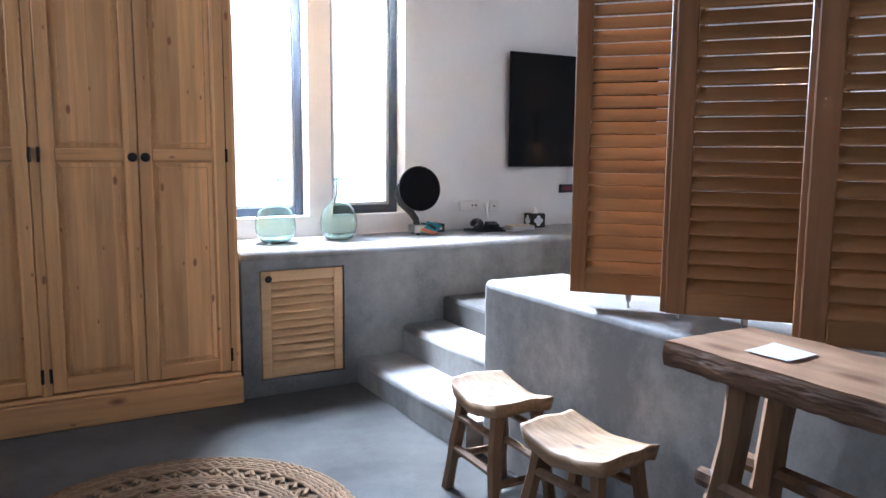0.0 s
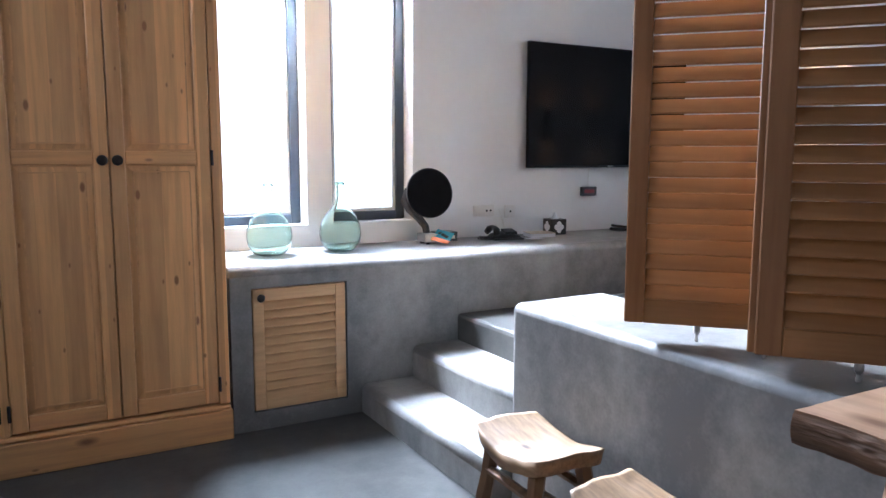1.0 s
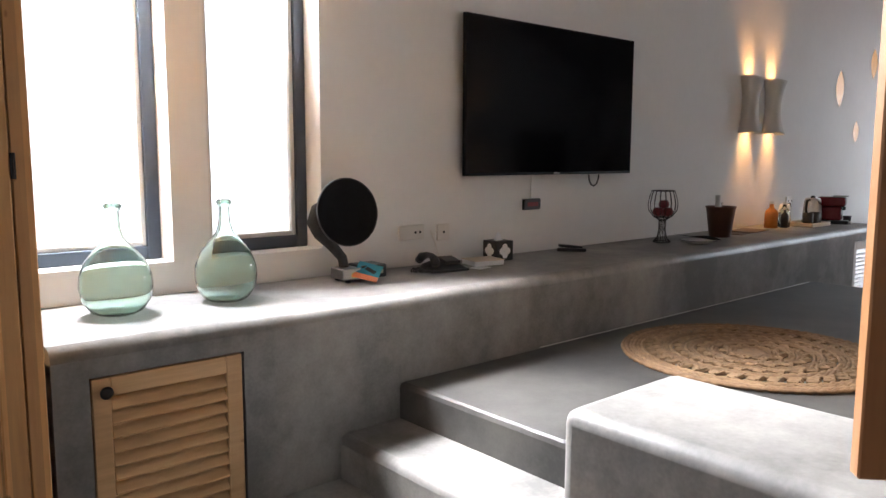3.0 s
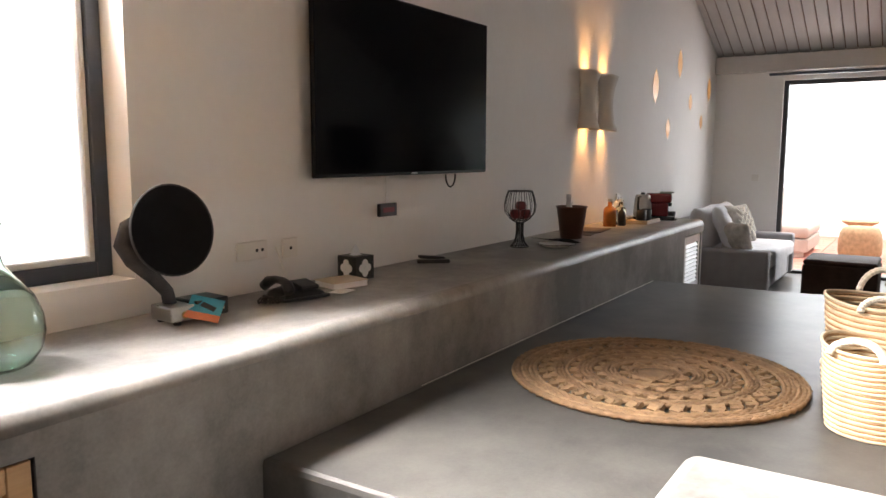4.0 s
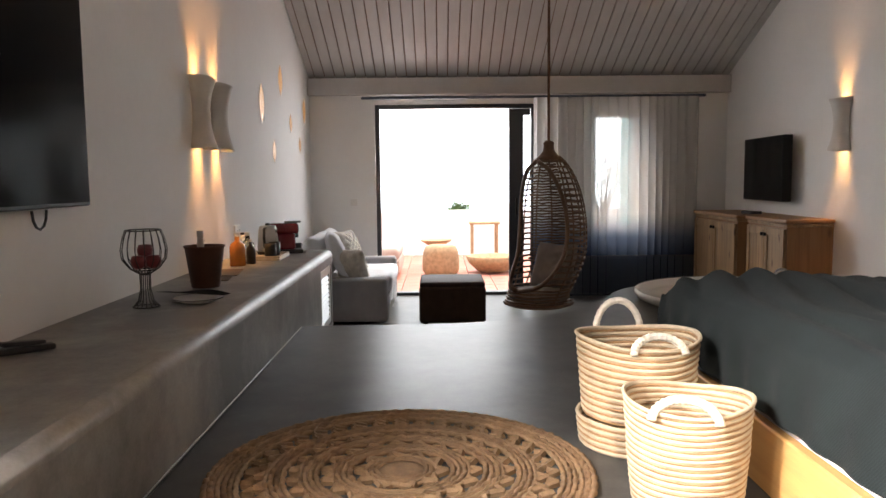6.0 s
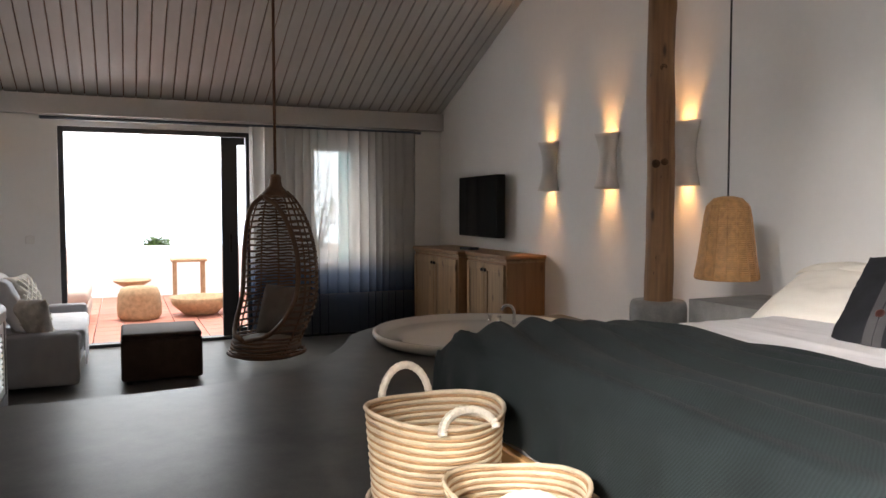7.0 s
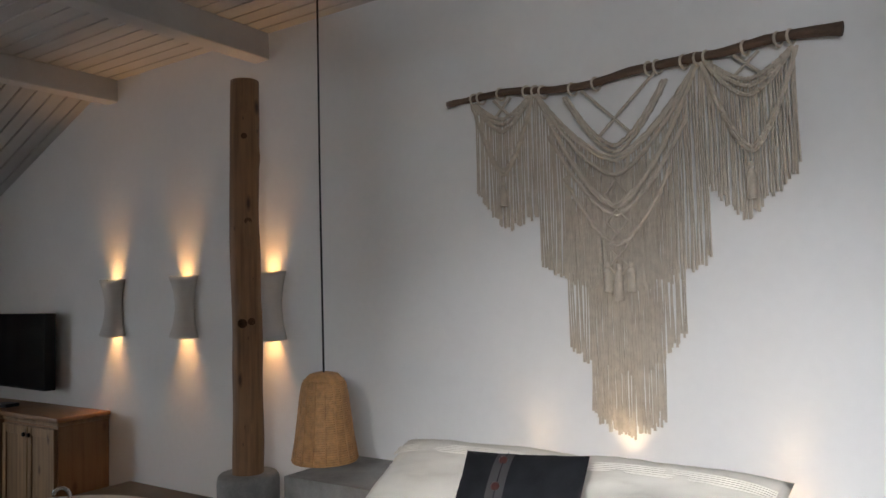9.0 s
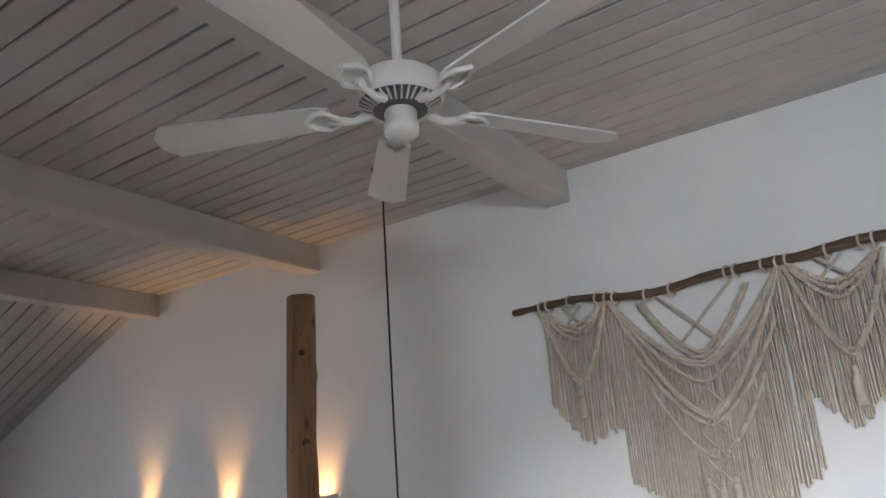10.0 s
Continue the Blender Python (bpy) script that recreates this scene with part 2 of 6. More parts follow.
def twill(m, period):
    """Adds fine diagonal ribs to a cloth material."""
    nt = m.node_tree
    bsdf = nt.nodes["Principled BSDF"]
    co = nt.nodes.new("ShaderNodeTexCoord")
    wv = nt.nodes.new("ShaderNodeTexWave")
    wv.bands_direction = "DIAGONAL"
    wv.inputs["Scale"].default_value = 2 * math.pi / (20 * period)
    wv.inputs["Distortion"].default_value, wv.inputs["Detail"].default_value, wv.inputs["Detail Scale"].default_value = 1.5, 1.0, 3.0
    nt.links.new(co.outputs["Object"], wv.inputs["Vector"])
    mr = nt.nodes.new("ShaderNodeMapRange")
    mr.inputs[3].default_value, mr.inputs[4].default_value = 0.70, 1.25
    nt.links.new(wv.outputs["Fac"], mr.inputs[0])
    hsv = nt.nodes.new("ShaderNodeHueSaturation")
    old = bsdf.inputs["Base Color"].links[0].from_socket
    nt.links.new(old, hsv.inputs["Color"])
    nt.links.new(mr.outputs[0], hsv.inputs["Value"])
    nt.links.new(hsv.outputs[0], bsdf.inputs["Base Color"])


twill(BLANKET, 0.0048)
CUSHION = mat("charcoal_knit", (0.016, 0.017, 0.020), 0.95, 0.3, 9, 200, 0.4, spec=0.2)
STRIPE = mat("charcoal_band", (0.052, 0.050, 0.052), 0.85, 0.15, 9, 160, 0.2)
BUTTON = mat("wooden_button", (0.055, 0.016, 0.012), 0.35, 0.2, 20, 90, 0.05)
COTTON = mat("cotton_cord", (0.52, 0.455, 0.37), 0.95, 0.16, 24, 320, 0.5)
JUTE = mat("braided_jute", (0.215, 0.130, 0.068), 0.95, 0.28, 30, 160, 0.9, spread=0.10)
JUTE_L = mat("light_jute", (0.26, 0.165, 0.09), 0.95, 0.25, 30, 160, 0.9, spread=0.10)
RATTAN = mat("rattan_shade", (0.40, 0.215, 0.088), 0.6, 0.3, 40, 150, 0.4, spread=0.12)
CANE = mat("brown_cane", (0.11, 0.055, 0.028), 0.55, 0.3, 15, 90, 0.3)
BASKET_A = mat("maize_coil", (0.36, 0.215, 0.11), 0.85, 0.28, 22, 120, 0.5, spread=0.10)
BASKET_B = mat("pale_maize_coil", (0.56, 0.46, 0.325), 0.85, 0.16, 22, 120, 0.5, spread=0.06)
ROPE = mat("natural_rope", (0.72, 0.66, 0.56), 0.9, 0.12, 60, 200, 0.6)
PORCELAIN = mat("bath_acrylic", (0.66, 0.63, 0.58), 0.07, 0.02, 3, 40, 0.0)
SOFA = mat("grey_linen_sofa", (0.30, 0.30, 0.315), 0.9, 0.1, 8, 240, 0.3)
THROW = mat("pale_throw", (0.66, 0.67, 0.70), 0.9, 0.1, 8, 240, 0.3)
DCUSH = mat("patterned_cushion", (0.45, 0.42, 0.38), 0.9, 0.3, 16, 160, 0.2)
LEATHER = mat("brown_leather", (0.042, 0.025, 0.019), 0.75, 0.3, 12, 90, 0.3, spec=0.2)
SEATPAD = mat("taupe_seat_pad", (0.15, 0.12, 0.10), 0.9, 0.12, 8, 160, 0.3)
FANWHITE = mat("white_enamel", (0.72, 0.72, 0.70), 0.35, 0.03, 4, 40, 0.02)
FANDARK = mat("fan_vent", (0.10, 0.10, 0.10), 0.5, 0.1, 9, 50, 0.0)
TERRACE = mat("terrace_tile", (0.50, 0.20, 0.14), 0.75, 0.18, 3, 40, 0.2, spread=0.08)
POUF = mat("woven_pouf", (0.42, 0.27, 0.15), 0.85, 0.25, 20, 90, 0.5)
WHITEWASH = mat("whitewashed_parapet", (0.80, 0.79, 0.77), 0.9, 0.05, 2, 30, 0.3)
DAYBED = mat("daybed_cushion", (0.52, 0.42, 0.36), 0.9, 0.08, 6, 120, 0.2)
PLATE = mat("switch_plate", (0.72, 0.70, 0.66), 0.4, 0.03, 6, 50, 0.0)
PAPER = mat("white_paper", (0.80, 0.81, 0.84), 0.8, 0.03, 6, 90, 0.05)
BOOK = mat("cream_booklet", (0.62, 0.54, 0.43), 0.7, 0.06, 9, 90, 0.1)
TEAL = mat("teal_print", (0.02, 0.22, 0.32), 0.5, 0.1, 12, 90, 0.0)
ORANGE = mat("orange_print", (0.62, 0.19, 0.09), 0.5, 0.1, 12, 90, 0.0)
RED = mat("red_enamel", (0.16, 0.010, 0.016), 0.25, 0.1, 6, 50, 0.0)
APPLE = mat("red_apple", (0.15, 0.015, 0.018), 0.3, 0.35, 22, 60, 0.02)
COPPER = mat("dark_copper", (0.12, 0.055, 0.035), 0.45, 0.2, 9, 70, 0.1, metal=0.6)
LIQUEUR = mat("amber_bottle", (0.45, 0.17, 0.04), 0.15, 0.1, 9, 60, 0.0)
TRAY = mat("pale_wood_tray", (0.60, 0.50, 0.38), 0.5, 0.1, 9, 60, 0.1)
MAT_ = mat("brown_placemat", (0.12, 0.075, 0.045), 0.8, 0.2, 20, 160, 0.3)
GLASS = glass("window_glass")
DEMI = glass("green_demijohn_glass", (0.80, 0.945, 0.89))
WARM = (1.0, 0.50, 0.17)
NICHE = glow("niche_light", (0.95, 0.50, 0.19), 0.16)
NICHE.node_tree.nodes["Principled BSDF"].inputs["Base Color"].default_value = (0.22, 0.13, 0.06, 1)
BULB = glow("warm_bulb", (1.0, 0.62, 0.28), 25.0)
HAZE = glow("bright_haze", (0.93, 0.96, 1.0), 0.42)
HAZE_E = glow("bright_terrace_haze", (0.72, 0.87, 1.0), 1.2)
DIGITS = glow("red_digits", (0.10, 0.004, 0.006), 0.10)


def sheer():
    m = bpy.data.materials.new("ombre_sheer")
    m.use_nodes = True
    nt = m.node_tree
    out = nt.nodes["Material Output"]
    co = nt.nodes.new("ShaderNodeTexCoord")
    sep = nt.nodes.new("ShaderNodeSeparateXYZ")
    nt.links.new(co.outputs["Object"], sep.inputs[0])
    ramp = nt.nodes.new("ShaderNodeValToRGB")
    e = ramp.color_ramp.elements
    e[0].position, e[0].color = 0.17, (0.016, 0.030, 0.065, 1)
    e[1].position, e[1].color = 0.42, (0.62, 0.61, 0.59, 1)
    mid = ramp.color_ramp.elements.new(0.30)
    mid.color = (0.13, 0.18, 0.27, 1)
    div = nt.nodes.new("ShaderNodeMath")
    div.operation = "DIVIDE"
    div.inputs[1].default_value = 2.3
    nt.links.new(sep.outputs[2], div.inputs[0])
    nt.links.new(div.outputs[0], ramp.inputs[0])
    tl = nt.nodes.new("ShaderNodeBsdfTranslucent")
    df = nt.nodes.new("ShaderNodeBsdfDiffuse")
    tr = nt.nodes.new("ShaderNodeBsdfTransparent")
    for n in (tl, df):
        nt.links.new(ramp.outputs[0], n.inputs[0])
    a, b = nt.nodes.new("ShaderNodeMixShader"), nt.nodes.new("ShaderNodeMixShader")
    a.inputs[0].default_value = 0.62
    b.inputs[0].default_value = 0.20
    nt.links.new(df.outputs[0], a.inputs[1])
    nt.links.new(tl.outputs[0], a.inputs[2])
    nt.links.new(a.outputs[0], b.inputs[1])
    nt.links.new(tr.outputs[0], b.inputs[2])
    nt.links.new(b.outputs[0], out.inputs[0])
    return m


SHEER = sheer()

# ---- mesh helpers ----


def mesh(bm, name, material, smooth=False):
    me = bpy.data.meshes.new(name)
    bmesh.ops.recalc_face_normals(bm, faces=bm.faces)
    bm.to_mesh(me)
    bm.free()
    me.materials.append(material)
    if smooth:
        me.shade_smooth()
    return me


def part(name, bm, material, parent, label="", smooth=False):
    ob = new(name, mesh(bm, name, material, smooth))
    if parent is not None:
        ob.parent = parent
    if label:
        ob["label"] = label
    return ob


def share(name, me, parent, m):
    ob = new(name, me)
    ob.parent = parent
    ob.matrix_basis = m
    return ob


def thing(name, label, category, at=(0, 0, 0), rz=0, group="", kind=""):
    e = new(name)
    e.empty_display_size = 0.05
    e.matrix_basis = pose(*at, 0, 0, rz)
    return tagged(e, label, category, group, kind)


def box(bm, a, b, bevel=0.0, seg=2, m=None):
    v = bmesh.ops.create_cube(bm, size=1.0)["verts"]
    size = [abs(b[i] - a[i]) for i in range(3)]
    mid = [(a[i] + b[i]) / 2 for i in range(3)]
    for p in v:
        p.co = Vector((p.co.x * size[0] + mid[0], p.co.y * size[1] + mid[1], p.co.z * size[2] + mid[2]))
    if bevel:
        ed = list({e for p in v for e in p.link_edges})
        r = bmesh.ops.bevel(bm, geom=ed, offset=min(bevel, min(size) * 0.49), segments=seg, profile=0.5, affect="EDGES")
        if seg > 2:
            for f in r["faces"]:
                f.smooth = True
        v = list({p for f in r["faces"] for p in f.verts} | {p for p in v if p.is_valid})
    if m is not None:
        bmesh.ops.transform(bm, matrix=m, verts=[p for p in v if p.is_valid])
    return v


def boxed(a, b, bevel=0.0, seg=2, m=None):
    bm = bmesh.new()
    box(bm, a, b, bevel, seg, m)
    return bm


def lathe(bm, profile, n=32, at=(0, 0, 0), cap=True):
    rings = []
    for r, z in profile:
        rings.append([bm.verts.new((at[0] + r * math.cos(2 * math.pi * i / n), at[1] + r * math.sin(2 * math.pi * i / n), at[2] + z)) for i in range(n)])
    for p, q in zip(rings, rings[1:]):
        for i in range(n):
            bm.faces.new((p[i], p[(i + 1) % n], q[(i + 1) % n], q[i]))
    if cap:
        if profile[0][0] > 1e-4:
            bm.faces.new(rings[0][::-1])
        if profile[-1][0] > 1e-4:
            bm.faces.new(rings[-1])


def lathed(profile, n=32, at=(0, 0, 0), cap=True):
    bm = bmesh.new()
    lathe(bm, profile, n, at, cap)
    return bm


def tube(bm, pts, radius, n=8, closed=False, flat=1.0):
    """A tube along a line of points; radius is a number or one for each point."""
    pts = [Vector(p) for p in pts]
    rad = radius if isinstance(radius, (list, tuple)) else [radius] * len(pts)
    rings, side = [], None
    k = len(pts)
    for i, p in enumerate(pts):
        d = (pts[(i + 1) % k] - pts[i - 1]) if closed else (pts[min(i + 1, k - 1)] - pts[max(i - 1, 0)])
        d.normalize()
        if side is None:
            side = d.orthogonal().normalized()
        side = (side - d * side.dot(d)).normalized()
        up = d.cross(side)
        rings.append([bm.verts.new(p + (side * math.cos(2 * math.pi * j / n) + up * math.sin(2 * math.pi * j / n) * flat) * rad[i]) for j in range(n)])
    for a in range(k if closed else k - 1):
        p, q = rings[a], rings[(a + 1) % k]
        for j in range(n):
            bm.faces.new((p[j], p[(j + 1) % n], q[(j + 1) % n], q[j]))
    if not closed:
        bm.faces.new(rings[0][::-1])
        bm.faces.new(rings[-1])


def tubed(pts, radius, n=8, closed=False, flat=1.0):
    bm = bmesh.new()
    tube(bm, pts, radius, n, closed, flat)
    return bm


def ring_pts(r, z=0.0, n=48, at=(0, 0)):
    return [(at[0] + r * math.cos(2 * math.pi * i / n), at[1] + r * math.sin(2 * math.pi * i / n), z) for i in range(n)]


def prism(outline, z0, z1, bevel=0.0, seg=3):
    bm = bmesh.new()
    low = [bm.verts.new((x, y, z0)) for x, y in outline]
    top = [bm.verts.new((x, y, z1)) for x, y in outline]
    k = len(outline)
    bm.faces.new(low[::-1])
    bm.faces.new(top)
    for i in range(k):
        bm.faces.new((low[i], low[(i + 1) % k], top[(i + 1) % k], top[i]))
    if bevel:
        ed = [e for e in bm.edges if all(abs(v.co.z - z1) < 1e-6 for v in e.verts)]
        bmesh.ops.bevel(bm, geom=ed, offset=bevel, segments=seg, profile=0.5, affect="EDGES")
    return bm


def grid(nx, ny, f):
    bm = bmesh.new()
    v = [[bm.verts.new(f(i / nx, j / ny)) for j in range(ny + 1)] for i in range(nx + 1)]
    for i in range(nx):
        for j in range(ny):
            bm.faces.new((v[i][j], v[i + 1][j], v[i + 1][j + 1], v[i][j + 1]))
    return bm


def thick(bm, t):
    """Gives an open sheet a back face and a closed rim."""
    bmesh.ops.recalc_face_normals(bm, faces=bm.faces)
    bm.normal_update()
    faces, rim = list(bm.faces), [e for e in bm.edges if e.is_boundary]
    back = {v: bm.verts.new(v.co - v.normal * t) for v in list(bm.verts)}
    for f in faces:
        bm.faces.new([back[v] for v in reversed(f.verts)])
    for e in rim:
        a, b = e.verts
        bm.faces.new((a, b, back[b], back[a]))
    return bm


def pillow_mesh(w, h, t, seed, n=26, puff=2.2, pinch=0.07):
    """A soft stuffed square in the xz plane, thickness along y."""
    bm = bmesh.new()
    rnd = Vector((seed * 3.1, seed * 1.7, seed))
    for sgn in (-1, 1):
        def f(u, v):
            x, z = 2 * u - 1, 2 * v - 1
            e = max(0.0, (1 - abs(x) ** 3.0) * (1 - abs(z) ** 3.0)) ** (1 / puff)
            pin = 1 - pinch * (1 - abs(x * z)) * max(abs(x), abs(z)) ** 4
            wr = noise.noise(Vector((x * 2.2, z * 2.2, sgn)) + rnd) * 0.016 + abs(noise.noise(Vector((x * 4 + z * 2, z * 6, sgn)) + rnd)) * 0.016
            return Vector((x * w / 2 * pin, sgn * (e * t / 2 + wr * e), z * h / 2 * pin))
        v = [[bm.verts.new(f(i / n, j / n)) for j in range(n + 1)] for i in range(n + 1)]
        for i in range(n):
            for j in range(n):
                q = (v[i][j], v[i + 1][j], v[i + 1][j + 1], v[i][j + 1])
                bm.faces.new(q if sgn < 0 else q[::-1])
    bmesh.ops.remove_doubles(bm, verts=bm.verts, dist=1e-4)
    return bm


def structure(name, bm, material, label, category, smooth=False):
    return tagged(part(name, bm, material, None, "", smooth), label, category, kind="structure")


# ---- the shell ----
YN, YS, XF, XW, YL, ZC = 4.62, -0.26, 11.66, -1.3, -2.3, 3.60
UP = 0.50
XB, ZB = 9.20, 2.55
TX, TY = 8.09, 0.93


def wall_boxes(boxes):
    bm = bmesh.new()
    for a, b in boxes:
        box(bm, a, b)
    return bm


W1, W2, WZ0, WZ1 = (2.40, 2.935), (3.09, 3.625), 0.97, 2.75
LOW = 0.03
structure("wall_north", wall_boxes([
    ((XW, YN, 0), (W1[0], 4.98, 3.7)), ((W1[0], YN, 0), (W2[1], 4.98, WZ0)), ((W1[0], YN, WZ1), (W2[1], 4.98, 3.7)),
    ((W1[1], YN, WZ0), (W2[0], 4.98, WZ1)), ((W2[1], YN, 0), (XF, 4.98, 3.7))]), PLASTER,
    "white plastered wall with two tall narrow window openings", "wall")
structure("wall_south", boxed((3.05, YS - 0.3, 0), (XF, YS, 3.7)), PLASTER, "white plastered bedroom wall", "wall")
DY0, DY1, DZ = 1.98, 3.86, 2.25
FY0, FY1, FZ0, FZ1 = 0.76, 1.30, 0.75, 2.14
structure("wall_east", wall_boxes([
    ((XF, DY1, 0), (11.95, 4.98, 2.7)), ((XF, DY0, DZ), (11.95, DY1, 2.7)), ((XF, FY1, 0), (11.95, DY0, 2.7)),
    ((XF, FY0, 0), (11.95, FY1, FZ0)), ((XF, FY0, FZ1), (11.95, FY1, 2.7)), ((XF, YS - 0.3, 0), (11.95, FY0, 2.7))]), PLASTER,
    "white plastered end wall with a terrace door and a window", "wall")
# unseen wall, its opening placed so that the sun beam meets the baskets
structure("wall_west", wall_boxes([((XW - 0.2, YL, 0), (XW, 2.92, 3.7)), ((XW - 0.2, 3.50, 0), (XW, 4.98, 3.7)), ((XW - 0.2, 2.92, 0), (XW, 3.50, 2.30)), ((XW - 0.2, 2.92, 3.02), (XW, 3.50, 3.7))]), PLASTER, "plain white wall with a high window opening", "wall")
structure("wall_living", wall_boxes([((XW, YL - 0.2, 0), (3.35, YL, 3.7)), ((3.05, YL, 0), (3.35, YS - 0.3, 3.7))]), PLASTER, "plain white wall", "wall")
structure("floor", wall_boxes([((XW, YL, -0.1), (3.3, YN, LOW)), ((3.3, YL, -0.1), (XF + 0.29, YN, 0))]), CEMENT_FLOOR, "smooth grey polished cement floor", "floor")


def arc(cx, cy, r, a0, a1, n):
    return [(cx + r * math.cos(radians(a0 + (a1 - a0) * i / n)), cy + r * math.sin(radians(a0 + (a1 - a0) * i / n))) for i in range(n + 1)]


outline = [(3.52, YS), (8.93, YS)] + arc(TX, TY, 0.99, -32, 62, 24)
outline += [(8.40, 1.86), (8.22, 1.95), (8.04, 2.05), (7.88, 2.16), (7.73, 2.30), (7.59, 2.48), (7.48, 2.70), (7.41, 2.95), (7.37, 3.25), (7.35, 3.97), (3.57, 3.97), (3.57, 2.72), (3.52, 2.72)]


def platform():
    """The raised floor: rounded edge, and a round hole for the bath."""
    bm = bmesh.new()
    k = len(outline)
    inset = []
    for i in range(k):
        p, c, q = Vector(outline[i - 1]), Vector(outline[i]), Vector(outline[(i + 1) % k])
        n = (Vector((-(c - p).y, (c - p).x)).normalized() + Vector((-(q - c).y, (q - c).x)).normalized()).normalized()
        inset.append(c + n * 0.022)
    rows = [[bm.verts.new((x, y, 0)) for x, y in outline], [bm.verts.new((x, y, UP - 0.022)) for x, y in outline],
            [bm.verts.new((*(Vector(o) * 0.7 + i * 0.3), UP - 0.007)) for o, i in zip(outline, inset)], [bm.verts.new((*p, UP)) for p in inset]]
    for p, q in zip(rows, rows[1:]):
        for i in range(k):
            bm.faces.new((p[i], p[(i + 1) % k], q[(i + 1) % k], q[i]))
    ring = [bm.verts.new((x, y, UP)) for x, y in arc(TX, TY, 0.735, 0, 360 - 360 / 48, 47)]
    deep = [bm.verts.new((v.co.x, v.co.y, 0.005)) for v in ring]
    edges = [bm.edges.new((ring[i], ring[(i + 1) % 48])) for i in range(48)]
    edges += [bm.edges.get((rows[3][i], rows[3][(i + 1) % k])) for i in range(k)]
    bmesh.ops.triangle_fill(bm, edges=edges, use_beauty=True)
    for i in range(48):
        bm.faces.new((ring[i], deep[i], deep[(i + 1) % 48], ring[(i + 1) % 48]))
    return bm


raised = part("raised_floor", platform(), CEMENT_FLOOR, None)
tagged(raised, "raised grey polished cement platform curving round the bath", "floor", kind="structure")


def nosed_step(x0, z):
    bm = bmesh.new()
    box(bm, (x0, 2.72, 0), (3.57, 3.97, z))
    ed = [e for e in bm.edges if all(abs(p.co.z - z) < 1e-5 and abs(p.co.x - x0) < 1e-5 for p in e.verts)]
    for f in bmesh.ops.bevel(bm, geom=ed, offset=0.035, segments=5, profile=0.5, affect="EDGES")["faces"]:
        f.smooth = True
    return bm


stairs = thing("stairs", "grey cement steps with rounded nosings up to the platform", "stairs", kind="structure")
part("step", nosed_step(2.988, 0.18), CEMENT, stairs)
part("step", nosed_step(3.288, 0.35), CEMENT, stairs)

low = boxed((3.07, YS - 0.02, 0), (3.52, 2.73, 0.828), 0.035, 4)
structure("parapet_wall", low, CEMENT, "low grey cement wall with rounded edges beside the steps", "low wall")

# cement bench along the windows, with recesses for its two doors
bench = thing("cement_bench", "long built-in grey cement bench along the window wall", "bench", kind="structure")
top = boxed((2.318, 3.965, 0.745), (8.67, YN, 0.84))
for f in bmesh.ops.bevel(top, geom=[e for e in top.edges if all(v.co.z > 0.83 and v.co.y < 4.0 for v in e.verts)], offset=0.045, segments=6, profile=0.5, affect="EDGES")["faces"]:
    f.smooth = True
part("bench_top", top, CEMENT, bench)
for x0, x1, z0, z1, y0 in ((2.318, 2.42, 0, 0.79, 3.968), (2.42, 2.91, 0, 0.12, 3.968), (2.42, 2.91, 0.12, 0.735, 4.06), (2.42, 2.91, 0.736, 0.79, 3.968), (2.91, 8.10, 0, 0.79, 3.968),
                           (8.10, 8.60, 0, 0.28, 3.968), (8.10, 8.60, 0.28, 0.734, 4.06), (8.10, 8.60, 0.735, 0.79, 3.968), (8.60, 8.65, 0, 0.79, 3.968)):
    part("bench_body", boxed((x0, y0, z0), (x1, YN, z1)), CEMENT, bench)

bead = [(4.4 + 0.1 * i, 3.9655, UP + 0.001 + 0.0015 * noise.noise(Vector((i * 0.9, 0, 0)))) for i in range(30)]
part("filler_bead", tubed(bead, [0.002 + 0.0015 * abs(noise.noise(Vector((i * 0.7, 3, 0)))) for i in range(30)], 6), PLATE, bench, "thin white filler line along the floor")

# ceiling: level boards, then a slope down to the terrace wall
ceil = bmesh.new()
step_w, gap = 0.118, 0.011
y = YL
slope = math.atan2(ZC - ZB, XF - XB)
while y < YN:
    y1 = min(y + step_w, YN)
    box(ceil, (XW, y + gap / 2, ZC), (XB, y1 - gap / 2, ZC + 0.02), 0.004, 1)
    if y1 > YS:
        m = Matrix.Translation((XB, 0, ZC)) @ Matrix.Rotation(slope, 4, "Y")
        L = math.hypot(XF - XB, ZC - ZB)
        box(ceil, (0, y + gap / 2, 0), (L + 0.1, y1 - gap / 2, 0.02), 0.004, 1, m)
    y = y1
structure("ceiling", ceil, CEILING, "grey-white painted board ceiling, level then sloping", "ceiling")
# roof deck in a dark colour, which paints shade into the board gaps
roof = bmesh.new()
box(roof, (XW - 0.2, YL - 0.2, ZC + 0.022), (XB + 0.1, 4.98, ZC + 0.12))
box(roof, (0, YS - 0.3, 0.022), (3.1, 4.98, 0.12), 0, 1, Matrix.Translation((XB, 0, ZC)) @ Matrix.Rotation(slope, 4, "Y"))
structure("roof_deck", roof, BARK, "roof deck coloured dark as shade in the ceiling board gaps", "roof")
for x in (3.60, 5.62, 7.44, 9.16):
    ob = part("ceiling_beam", boxed((x - 0.07, YS, 3.42), (x + 0.07, YN, ZC - 0.001), 0.006, 1), BEAM, None)
    tagged(ob, "grey-white painted square ceiling beam", "beam", "ceiling beams", "structure")
structure("pelmet", boxed((XF - 0.10, YS, 2.35), (XF, YN, 2.545), 0.005, 1), BEAM, "grey-white painted pelmet board above the terrace door", "pelmet")

